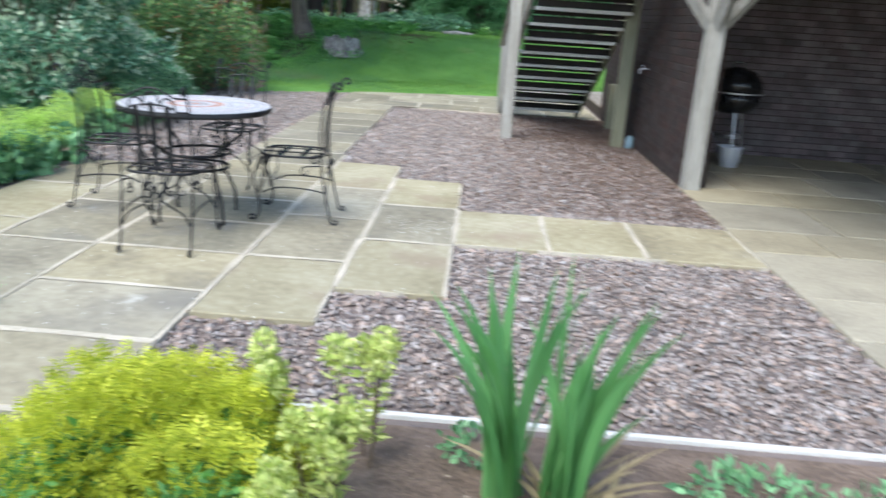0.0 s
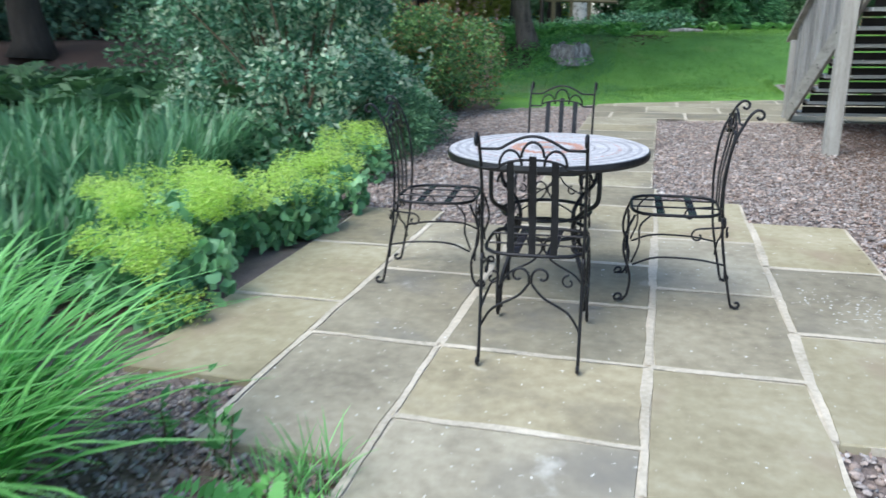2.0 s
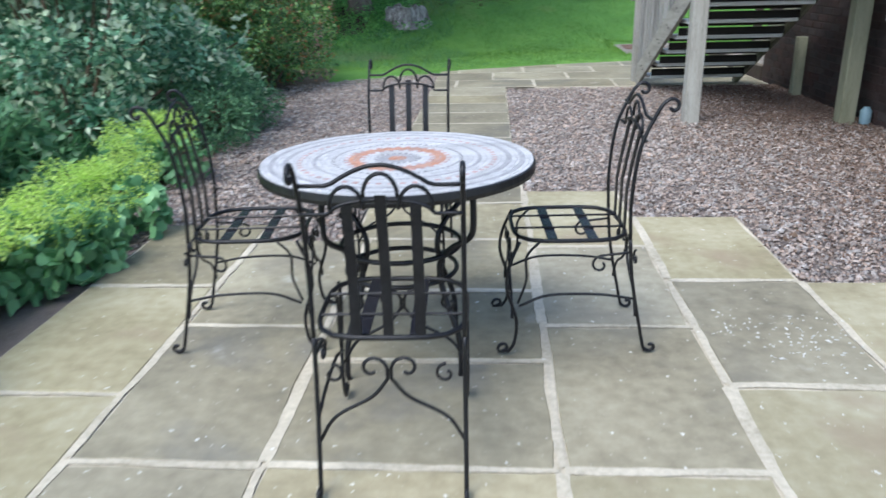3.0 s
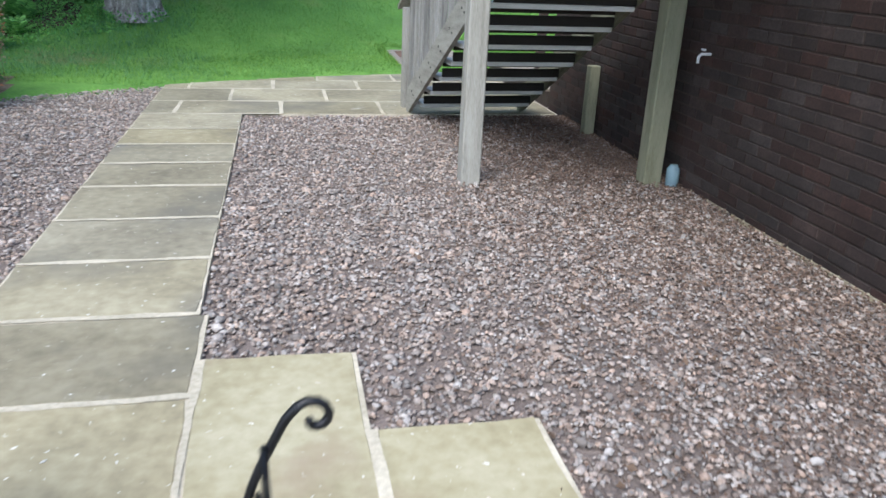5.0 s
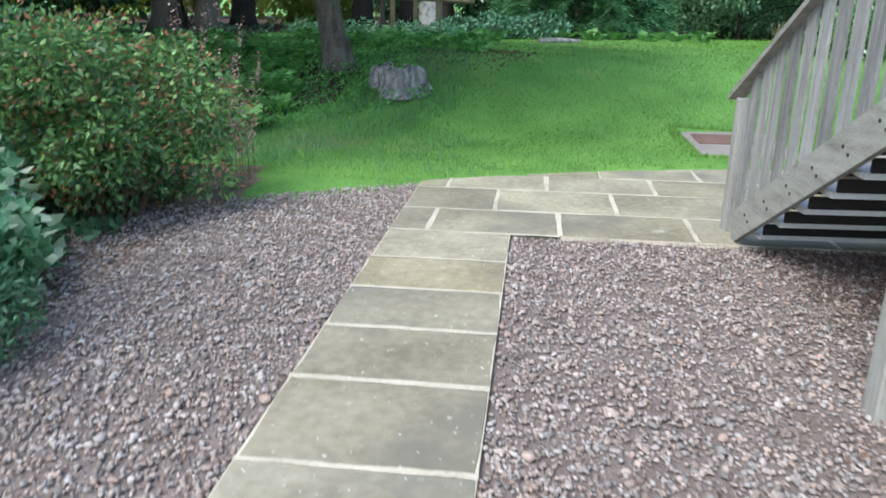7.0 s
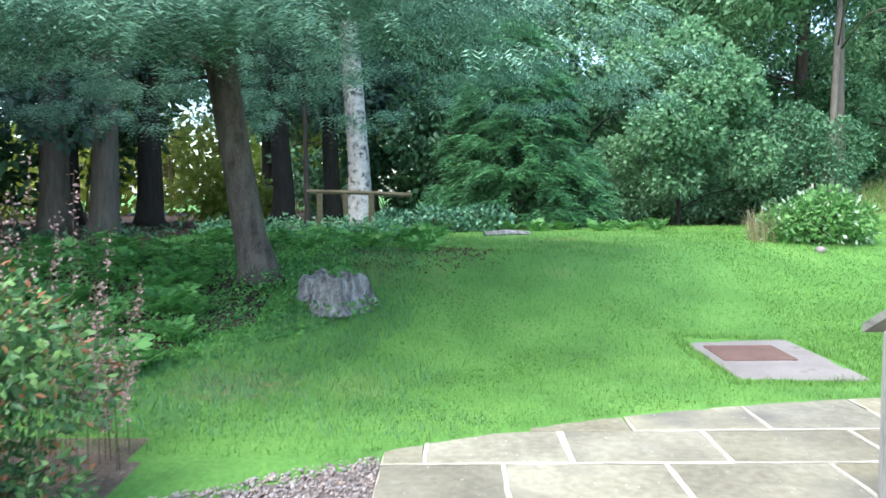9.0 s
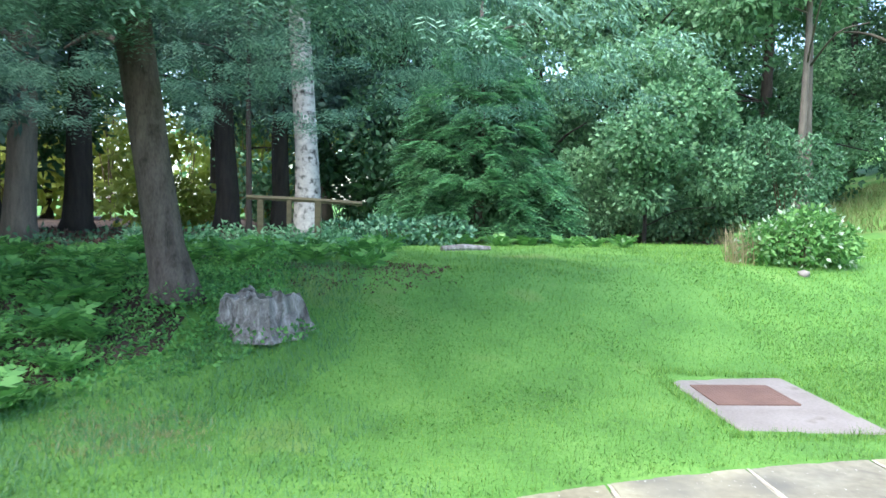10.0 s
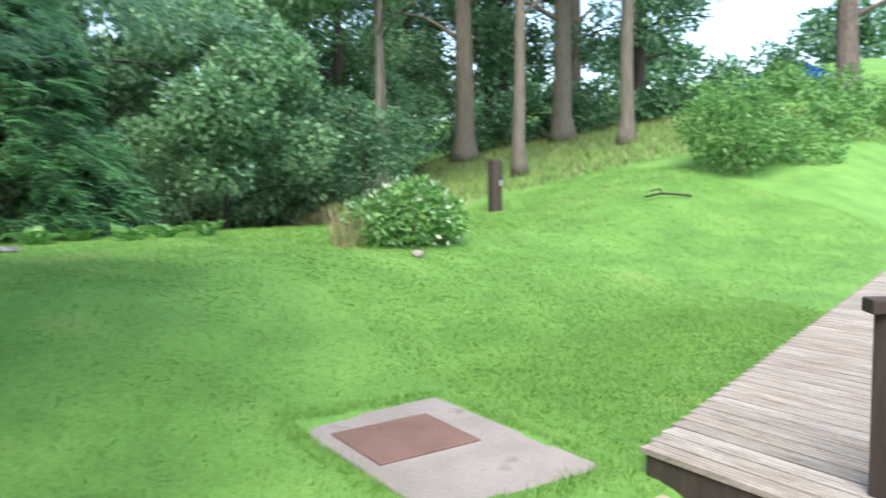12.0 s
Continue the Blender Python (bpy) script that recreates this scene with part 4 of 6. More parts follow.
# ---- kettle barbecue in the undercroft ----
bbq = thing("kettle_barbecue", "black kettle barbecue on thin legs under the balcony", "barbecue", at=(2.72, 8.6, 0))
ENAMEL = surface("black_enamel", [(0.008, 0.008, 0.009), (0.02, 0.02, 0.022)], 8, 90, 0.25, 0.1, 0.002)
STEEL = surface("dull_steel", [(0.35, 0.35, 0.36), (0.5, 0.5, 0.5)], 8, 90, 0.4, 0.2, 0.002, metal=0.8)
WHITE = surface("white_plastic", [(0.6, 0.62, 0.68), (0.75, 0.76, 0.8)], 8, 60, 0.5, 0.1, 0.002)
part("bowl", MB().lathe([(0.05, 0.56), (0.18, 0.59), (0.26, 0.68), (0.285, 0.79)], 28), ENAMEL, bbq, smooth=True)
part("lid", MB().lathe([(0.29, 0.80), (0.27, 0.92), (0.19, 1.02), (0.06, 1.06), (0.0, 1.065)], 28), ENAMEL, bbq, smooth=True)
part("rim_band", MB().lathe([(0.285, 0.788), (0.294, 0.788), (0.294, 0.803), (0.285, 0.803)], 28), STEEL, bbq)
part("lid_handle", MB().tube(bezier([(-0.06, 0, 1.06), (-0.05, 0, 1.11), (0.05, 0, 1.11), (0.06, 0, 1.06)], 4), 0.009, 6), ENAMEL, bbq)
for i in range(3):
    a = 2 * math.pi * i / 3 + 0.5
    part("leg", MB().tube([(0.15 * math.cos(a), 0.15 * math.sin(a), 0.60), (0.27 * math.cos(a), 0.27 * math.sin(a), 0.0)], 0.012, 6), STEEL, bbq)
part("ash_pan", MB().lathe([(0.13, 0.30), (0.15, 0.33), (0.15, 0.335)], 20), STEEL, bbq)
tub = thing("white_tub", "white plastic tub beneath the barbecue", "tub", at=(2.72, 8.42, 0))
part("tub_body", MB().lathe([(0.10, 0.0), (0.125, 0.20), (0.135, 0.21), (0.135, 0.225), (0.12, 0.225), (0.1, 0.05)], 20), WHITE, tub, smooth=True)
can = thing("blue_can", "pale blue can beside the timber post", "can", at=(1.79, 9.28, -0.02))
part("can_body", MB().lathe([(0.045, 0), (0.048, 0.01), (0.048, 0.13), (0.03, 0.15), (0.03, 0.16)], 16), surface("pale_blue", [(0.14, 0.22, 0.26), (0.2, 0.3, 0.35)], 8, 60, 0.6, 0.1, 0.002), can, smooth=True)
tap = thing("wall_tap", "small white wall tap on the brick", "tap", at=(1.84, 9.15, 0.95))
mb = MB().tube([(0.02, 0, 0), (-0.05, 0, 0), (-0.07, 0, -0.02), (-0.07, 0, -0.06)], 0.010, 6)
part("spout", mb, WHITE, tap)
part("tap_handle", MB().tube([(-0.04, -0.022, 0.03), (-0.04, 0.022, 0.03)], 0.008, 6), WHITE, tap)

# pale petals and droppings strewn on the flags
fr_ = np.random.default_rng(41)
C = np.concatenate([np.stack([fr_.normal(-0.36, 0.12, 90), fr_.normal(4.95, 0.14, 90)], 1), np.stack([fr_.normal(-0.62, 0.06, 25), fr_.normal(5.05, 0.07, 25)], 1),
                    np.stack([fr_.uniform(-2.8, -0.2, 70), fr_.uniform(2.8, 6.2, 70)], 1), np.stack([fr_.uniform(-2.2, -1.4, 40), fr_.uniform(6.2, 11.5, 40)], 1)])
C = np.concatenate([C, np.full((len(C), 1), 0.004)], 1)
V, T = leaf_arrays(fr_, C, np.stack([fr_.normal(size=len(C)), fr_.normal(size=len(C)), np.zeros(len(C))], 1), 0.02, 0.014)
V[:, 2] = 0.004 + (V[:, 2] - 0.004) * 0.15
tagged(new("petal_litter", raw_mesh("petal_litter", V, T, foliage("pale_petal", [(0.55, 0.54, 0.5), (0.75, 0.74, 0.7)], 0.7, 0.1, 3))), "small pale petals strewn on the flags", "petals", kind="stuff")

# ---- lawn blades ----
def lawn_blades(seed, n, box, h, label, material=BLADE, width=0.006, ok=None, fade=None):
    r = np.random.default_rng(seed)
    x0, x1, y0, y1 = box
    P = np.stack([r.uniform(x0, x1, n), r.uniform(y0, y1, n)], 1)
    keep = (P[:, 1] > edge_y(P[:, 0]) - 0.02) & ~((P[:, 0] > 0.605) & (P[:, 0] < 1.735) & (P[:, 1] > 15.07) & (P[:, 1] < 16.69))
    keep &= ~((P[:, 0] > 1.86) & (P[:, 1] < 14.95 + 0.345 * (P[:, 0] - 1.86)))
    keep &= P[:, 0] > -3.6 - 0.8 * np.maximum(0, 16.4 - P[:, 1])
    if ok is not None:
        keep &= ok(P)
    if fade is not None:
        keep &= r.uniform(0, 1, n) < smooth(*fade, P[:, 1])
    P = P[keep]
    n = len(P)
    tuft = np.array([noise.noise(Vector((a * 6, b * 6, 0))) + 0.6 * noise.noise(Vector((a * 23, b * 23, 5))) for a, b in P[:: max(1, n // 20000)]])
    h = h * (0.8 + 0.5 * np.repeat(tuft, max(1, n // 20000))[:n] if max(1, n // 20000) == 1 else 0.8 + 0.35 * np.clip(r.normal(size=n), -1, 2))
    base = np.concatenate([P, (land(P[:, 0], P[:, 1]) + 0.005)[:, None]], 1)
    a = r.uniform(0, 2 * math.pi, n)
    V, T = blade_arrays(r, base, np.stack([np.cos(a), np.sin(a)], 1), h * r.uniform(0.5, 1.4, n), width * r.uniform(0.7, 1.3, n), r.uniform(0.1, 0.7, n), r.uniform(0.0, 0.4, n), 1)
    return tagged(new("grass", raw_mesh("grass", V, T, material)), label, "grass", kind="stuff")


bald = lambda P: ((((P[:, 0] + 2.3) / 1.0) ** 2 + ((P[:, 1] - 18.9) / 0.7) ** 2 > 1) & (((P[:, 0] + 3.75) / 0.5) ** 2 + ((P[:, 1] - 14.95) / 0.42) ** 2 > 1 + 0.4 * np.sin(P[:, 0] * 13 + P[:, 1] * 9))) | (np.sin(P[:, 0] * 91) > 0.75)
lawn_blades(21, 340000, (-6.0, 7.5, 13.3, 20.0), 0.05, "short bright green lawn grass", ok=bald, fade=(20.0, 16.0))
lawn_blades(22, 150000, (-4.5, 14, 15.5, 27), 0.06, "short bright green lawn grass further up the slope", width=0.010, ok=bald, fade=(15.5, 19.5))
lawn_blades(25, 9000, (0.46, 1.86, 14.9, 16.85), 0.085, "longer grass round the concrete slab", width=0.007)
lawn_blades(23, 30000, (7, 24, 23, 40), 0.32, "tall pale meadow grass on the bank", ROUGH_GRASS, 0.03, ok=lambda P: P[:, 1] > 29.5 - 0.45 * (P[:, 0] - 7))
lawn_blades(24, 9000, (-4.6, -1.6, 13.6, 17), 0.11, "coarse blue-green grass at the lawn's shaded edge", IRIS, 0.006, ok=lambda P: P[:, 0] + 1.6 < -(P[:, 1] - 13.6) * 0.35 - 0.3 * np.sin(P[:, 1] * 4))

lawn_blades(26, 8000, (-4.5, -3.1, 14.2, 15.7), 0.055, "bleached straw-coloured patch in the lawn", STRAW, 0.006, ok=lambda P: ((P[:, 0] + 3.75) / 0.6) ** 2 + ((P[:, 1] - 14.95) / 0.5) ** 2 < 0.75 + 0.6 * np.sin(P[:, 0] * 31) * np.sin(P[:, 1] * 27))


# ---- planting helpers ----
def plant(name, label, category, x, y, group=""):
    return thing(name, label, category, group, (x, y, land_z(x, y) - 0.03))


def blade_clump(name, label, seed, x, y, n, spread, length, width, material, lean=(0.1, 0.5), droop=(0.1, 0.6), toward=None, pull=0.0):
    t = plant(name, label, "ornamental grass", x, y)
    r = np.random.default_rng(seed)
    a, q = r.uniform(0, 2 * math.pi, n), spread * np.sqrt(r.uniform(0, 1, n))
    base = np.stack([q * np.cos(a), q * np.sin(a), np.zeros(n)], 1)
    h = np.stack([np.cos(a), np.sin(a)], 1) * 0.7 + r.normal(size=(n, 2)) * 0.6
    if toward:
        h = h * (1 - pull) + np.array(toward) * pull
    V, T = blade_arrays(r, base, unit(h), length * r.uniform(0.55, 1.15, n), width * r.uniform(0.7, 1.3, n), r.uniform(*lean, n), r.uniform(*droop, n), 5)
    tagged(part("foliage", raw_mesh("foliage", V, T, material), None, t), kind="stuff")
    return t


def mound(name, label, category, seed, x, y, rx, ry, h, n, material, length, width, dark=None, up=0.5):
    """A low cushion of upright tufts."""
    t = plant(name, label, category, x, y)
    r = np.random.default_rng(seed)
    blobs = [(r.uniform(-0.6, 0.6) * rx, r.uniform(-0.6, 0.6) * ry, h * 0.25, rx * r.uniform(0.35, 0.6), ry * r.uniform(0.35, 0.6), h * r.uniform(0.6, 0.95)) for _ in range(12)]
    C, d = blob_points(r, n, blobs, 0.7)
    keep = C[:, 2] > 0
    C, d = C[keep], d[keep]
    V, T = frond_arrays(r, C, d + np.array([0, 0, up]) + r.normal(size=C.shape) * 0.3, length * r.uniform(0.6, 1.3, len(C)), 4, 0.55, width, 0.15)
    tagged(part("foliage", raw_mesh("foliage", V, T, material), None, t), kind="stuff")
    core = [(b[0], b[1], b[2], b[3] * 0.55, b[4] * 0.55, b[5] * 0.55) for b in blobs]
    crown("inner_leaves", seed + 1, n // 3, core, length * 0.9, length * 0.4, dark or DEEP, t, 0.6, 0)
    return t


def shrub(name, label, seed, x, y, blobs, n, length, width, material, stems=7, top=1.2, extra=None, category="shrub", shell=0.5, down=0.2):
    """Stems that fan from the base and a crown of leaves."""
    t = plant(name, label, category, x, y)
    r = random.Random(seed)
    mb = MB()
    for i in range(stems):
        b = blobs[i % len(blobs)]
        e = Vector((b[0] + r.uniform(-0.2, 0.2), b[1] + r.uniform(-0.2, 0.2), b[2] + b[5] * 0.4))
        mid = e * 0.5 + Vector((r.uniform(-0.1, 0.1), r.uniform(-0.1, 0.1), 0.12))
        mb.tube(bezier([(r.uniform(-0.12, 0.12), r.uniform(-0.12, 0.12), -0.02), mid, e], 4), list(np.linspace(0.02, 0.006, 9)), 5)
    part("woody_base", mb, STEM, t)
    crown("foliage", seed, n, blobs, length, width, material, t, 0.6, down, shell)
    if extra:
        nn, m2, l2, w2 = extra
        crown("young_leaves", seed + 5, nn, [(b[0], b[1], b[2], b[3] * 1.06, b[4] * 1.06, b[5] * 1.06) for b in blobs], l2, w2, m2, t, 0.9, -0.1, 0.92)
    return t


def ferns(name, label, seed, spots, length, material=FERN, per=9):
    """Each fern is a rosette of bowing fronds."""
    r = np.random.default_rng(seed)
    made = []
    for x, y in spots:
        t = plant(name, label, "fern", x, y, "ferns")
        a = np.linspace(0, 2 * math.pi, per, endpoint=False) + r.uniform(0, 1)
        D = np.stack([np.cos(a), np.sin(a), r.uniform(0.9, 2.0, per)], 1)
        L = length * r.uniform(0.75, 1.2, per)
        V, T = frond_arrays(r, np.zeros((per, 3)), D, L, 14, 0.3, 0.32, 0.5)
        part("fronds", raw_mesh("fronds", V, T, material), None, t)
        made.append(t)
    return made


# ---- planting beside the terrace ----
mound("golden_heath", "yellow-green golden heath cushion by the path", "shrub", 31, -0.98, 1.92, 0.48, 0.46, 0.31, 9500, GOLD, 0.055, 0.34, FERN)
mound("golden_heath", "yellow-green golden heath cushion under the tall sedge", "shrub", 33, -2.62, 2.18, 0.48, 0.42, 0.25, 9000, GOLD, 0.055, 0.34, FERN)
ferns("lady_fern", "small bright green fern at the path edge", 35, [(-2.32, 2.50), (-2.38, 2.72)], 0.36, SEDGE, 8)
blade_clump("tall_sedge", "tall arching bright green sedge clump", 36, -3.38, 2.5, 620, 0.30, 0.88, 0.023, SEDGE, (0.1, 0.5), (0.15, 0.6), (0.75, 0.25), 0.45)
blade_clump("tall_sedge", "tall arching green sedge behind the first clump", 37, -4.35, 3.2, 420, 0.40, 0.72, 0.022, SEDGE, (0.1, 0.5), (0.15, 0.6), (0.6, 0.2), 0.35)
for i, (x, y, hh) in enumerate(((-5.0, 5.4, 0.72), (-5.6, 4.6, 0.75), (-5.1, 6.3, 0.8), (-5.9, 5.8, 0.8), (-6.6, 5.0, 0.75), (-6.5, 6.6, 0.75), (-5.5, 7.2, 0.75), (-7.4, 6.0, 0.75), (-7.3, 7.2, 0.7), (-6.3, 3.9, 0.7), (-4.8, 4.4, 0.6))):
    blade_clump("flag_iris", "blue-green flag iris leaves in the wet bed", 40 + i, x, y, 300, 0.45, hh, 0.03, IRIS, (0.05, 0.4), (0.0, 0.5))
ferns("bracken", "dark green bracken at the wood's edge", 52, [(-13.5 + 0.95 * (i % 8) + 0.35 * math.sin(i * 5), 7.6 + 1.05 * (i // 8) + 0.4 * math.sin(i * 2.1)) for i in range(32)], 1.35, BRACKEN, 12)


def mantle(seed, x, y, rx, ry, h, n_leaf, n_froth, label):
    """Lady's mantle: scalloped leaves below, lime flower froth above."""
    t = plant("ladys_mantle", label, "perennial", x, y, "lady's mantle along the terrace")
    r = np.random.default_rng(seed)
    n_leaf, n_froth = int(n_leaf * 1.5), int(n_froth * 1.9)
    blobs = [(r.uniform(-0.7, 0.7) * rx, r.uniform(-0.7, 0.7) * ry, h * 0.3, rx * 0.5, ry * 0.5, h * 0.55) for _ in range(8)]
    C, d = blob_points(r, n_leaf, blobs, 0.75)
    k = C[:, 2] > 0.02
    V, T = leaf_arrays(r, C[k], d[k] * 0.5 + r.normal(size=(k.sum(), 3)) * 0.5, 0.08, 0.084, True)
    part("foliage", raw_mesh("foliage", V, T, MANTLE), None, t)
    fb = []
    for _ in range(22):
        a, q = r.uniform(0, 2 * math.pi), math.sqrt(r.uniform(0, 1))
        fb.append((rx * q * math.cos(a) * 0.95, ry * q * math.sin(a) * 0.95, h * r.uniform(0.65, 1.0), r.uniform(0.06, 0.12), r.uniform(0.06, 0.12), r.uniform(0.05, 0.09)))
    crown("flower_froth", seed + 1, n_froth, fb, 0.016, 0.012, FROTH, t, 0.5, 0, 0.2, label="lime-yellow flower froth")["kind"] = "stuff"
    return t


mantle(61, -3.72, 4.12, 0.30, 0.34, 0.42, 420, 2600, "lady's mantle with lime flowers spilling on the flags")
mantle(62, -3.92, 4.60, 0.36, 0.36, 0.55, 480, 3800, "lady's mantle thick with lime-yellow flowers")
mantle(63, -3.78, 5.10, 0.32, 0.34, 0.52, 480, 3000, "lady's mantle thick with lime-yellow flowers")
mantle(64, -3.72, 5.62, 0.28, 0.32, 0.42, 520, 900, "lady's mantle mostly in round green leaf")
mantle(65, -3.70, 6.15, 0.28, 0.30, 0.42, 420, 1900, "lady's mantle with lime flowers at the gravel")
mantle(66, -3.95, 7.30, 0.34, 0.45, 0.45, 420, 1900, "lady's mantle in front of the silver shrub")
mantle(67, -3.50, 4.02, 0.12, 0.12, 0.16, 60, 350, "small lady's mantle seedling on the flags")
mantle(68, -4.35, 5.2, 0.35, 0.5, 0.5, 420, 1500, "lady's mantle at the back of the bed")

SR = np.random.default_rng(77)
silver = lumps(SR, 85, (-1.5, 1.15, -1.0, 1.8, 0.15, 2.15), 0.13, 0.3, 0.9)
sil = shrub("silver_shrub", "tall loose shrub with silver-green leaves and pale tips", 71, -4.95, 8.3, silver, 14000, 0.085, 0.044, WILLOW, 30, extra=(2400, PALE, 0.09, 0.05), shell=0.3)
tips = [(b[0] * 1.12, b[1] * 1.1, b[2] + b[5] * 0.9, 0.07, 0.07, 0.2) for b in silver]
crown("shoot", 78, 1700, tips, 0.07, 0.04, PALE, sil, 0.7, -0.2, 0.2)
shrub("green_shrub", "dense grey-green shrub at the edge of the gravel", 72, -4.1, 9.0, [(0, 0, 0.3, 0.45, 0.55, 0.36), (-0.45, 0.5, 0.42, 0.5, 0.5, 0.4), (0.2, 0.4, 0.22, 0.34, 0.4, 0.26), (0.2, -0.5, 0.24, 0.36, 0.4, 0.26)], 8000, 0.055, 0.02, DEEP, 9)
shrub("pale_shrub", "pale blue-green leafy shrub low by the gravel", 73, -4.42, 10.15, [(0, 0, 0.26, 0.42, 0.45, 0.3), (-0.4, 0.3, 0.5, 0.45, 0.45, 0.42), (-0.1, -0.4, 0.3, 0.35, 0.35, 0.3)], 2400, 0.105, 0.075, PALE_LEAF, 7, extra=(300, PALE, 0.10, 0.07))
RED_SHOOT = foliage("red_shoot", [(0.26, 0.15, 0.06), (0.48, 0.19, 0.10)], 0.5, 0.3, 2)
ruddy = lumps(np.random.default_rng(79), 46, (-1.35, 0.85, -0.95, 1.2, 0.18, 1.32), 0.2, 0.40, 0.85) + [(0, 0, 0.6, 0.6, 0.6, 0.5), (-0.4, 0.5, 0.7, 0.6, 0.5, 0.5)]
shrub("ruddy_shrub", "rounded green shrub with red-brown young shoots", 74, -4.5, 11.75, ruddy, 17000, 0.07, 0.034, RUDDY, 20, extra=(3000, RED_SHOOT, 0.055, 0.022), shell=0.35)
# dark filler behind the shrubs
shrub("dark_shrub", "dark evergreen shrub behind the silver one", 75, -6.6, 10.2, [(0, 0, 0.9, 1.2, 1.0, 0.9), (-1.2, 0.5, 1.0, 1.0, 1.0, 0.9), (0.9, 1.2, 0.9, 1.0, 1.0, 0.9)], 9000, 0.09, 0.04, DEEP, 10)


def dry_spikes(seed, x, y, n, h):
    t = plant("dock_spikes", "rusty pink dried flower spikes beside the lawn", "perennial", x, y)
    r = np.random.default_rng(seed)
    items = []
    for i in range(n):
        bx, by = r.normal(0, 0.12, 2)
        tip = Vector((bx + r.normal(0, 0.14), by + r.normal(0, 0.14), h * r.uniform(0.6, 1.1)))
        part("stalk", MB().tube([(bx, by, 0), (bx * 0.9 + tip.x * 0.1, by, tip.z * 0.5), tip], [0.0028, 0.0022, 0.0015], 4), STEM, t)
        m = 90
        u = r.uniform(0.25, 1, m)[:, None]
        C = np.array([[bx, by, 0]]) * (1 - u) + np.array([tip[:]]) * u + r.normal(0, 0.018, (m, 3))
        items.append(leaf_arrays(r, C, r.normal(size=(m, 3)), 0.03, 0.018))
    V, T = join_arrays(items)
    tagged(part("seed_fluff", raw_mesh("seed_fluff", V, T, DRY), None, t), kind="stuff")


dry_spikes(81, -4.1, 13.2, 10, 1.1)
dry_spikes(83, -4.35, 13.1, 9, 1.8)
dry_spikes(84, -4.6, 14.5, 5, 0.4)

# front bed
sword = plant("sword_leaves", "clump of broad upright sword-shaped green leaves in the bed", "perennial", 0.185, 2.0)
r_ = np.random.default_rng(85)
for i in range(64):
    # two tufts that lean apart
    tuft = -1 if i % 2 else 1
    a_, q_ = r_.uniform(0, 2 * math.pi), 0.065 * math.sqrt(r_.uniform(0, 1))
    turn = r_.normal(0, 0.55) + (math.pi if (tuft < 0) != (r_.uniform() < 0.25) else 0)
    V, T = blade_arrays(r_, np.array([[tuft * 0.085 + q_ * math.cos(a_), q_ * math.sin(a_), 0.0]]), np.array([[math.cos(turn), math.sin(turn)]]), np.array([0.80 * r_.uniform(0.5, 1.08)]), np.array([0.044 * r_.uniform(0.75, 1.2)]),
                        np.array([abs(r_.normal(0, 0.10))]), np.array([r_.uniform(0.02, 0.26)]), 8, True)
    part("leaf", raw_mesh("leaf", V, T, SWORD), None, sword)
blade_clump("straw_leaves", "withered straw leaves at the clump's foot", 86, 0.28, 1.95, 30, 0.12, 0.34, 0.02, STRAW, (0.5, 0.95), (0.0, 0.3))


def spurge(seed, x, y, n, h):
    t = plant("spurge", "upright spurge with pale yellow-green bracts", "perennial", x, y)
    r = np.random.default_rng(seed)
    items, heads = [], []
    for i in range(n):
        bx, by = r.normal(0, 0.05, 2)
        tip = Vector((bx + r.normal(0, 0.05), by + r.normal(0, 0.05), h * r.uniform(0.7, 1.05)))
        part("stalk", MB().tube([(bx, by, 0), tip], [0.005, 0.003], 5), STEM, t)
        m = 34
        u = r.uniform(0.2, 0.95, m)[:, None]
        C = np.array([[bx, by, 0]]) * (1 - u) + np.array([tip[:]]) * u
        D = unit(r.normal(size=(m, 3)) * np.array([1, 1, 0.2]) + np.array([0, 0, 0.3]))
        items.append(leaf_arrays(r, C, D, 0.055, 0.02))
        heads.append((tip.x, tip.y, tip.z, 0.04, 0.04, 0.05))
    V, T = join_arrays(items)
    part("foliage", raw_mesh("foliage", V, T, SPURGE), None, t)
    crown("bracts", seed, 130 * n, heads, 0.028, 0.022, SPURGE, t, 0.6, -0.2, 0.3, label="lime-yellow bracts")["kind"] = "stuff"


spurge(87, -0.36, 2.12, 4, 0.48)
spurge(88, -0.42, 1.80, 5, 0.34)
spurge(89, -0.52, 1.55, 5, 0.28)
spurge(97, -0.62, 2.12, 3, 0.40)
crown_weeds = plant("bed_weeds", "low green weeds in the front bed", "weed", 0.9, 2.1)
crown("foliage", 90, 500, [(0, 0, 0.04, 0.25, 0.12, 0.05), (0.5, -0.1, 0.05, 0.3, 0.15, 0.06), (-0.9, 0.15, 0.03, 0.12, 0.1, 0.05)], 0.05, 0.03, MANTLE, crown_weeds, 0.6, -0.3)
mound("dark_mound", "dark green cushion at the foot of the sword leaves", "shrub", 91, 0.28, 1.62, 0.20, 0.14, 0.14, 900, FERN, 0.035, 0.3)


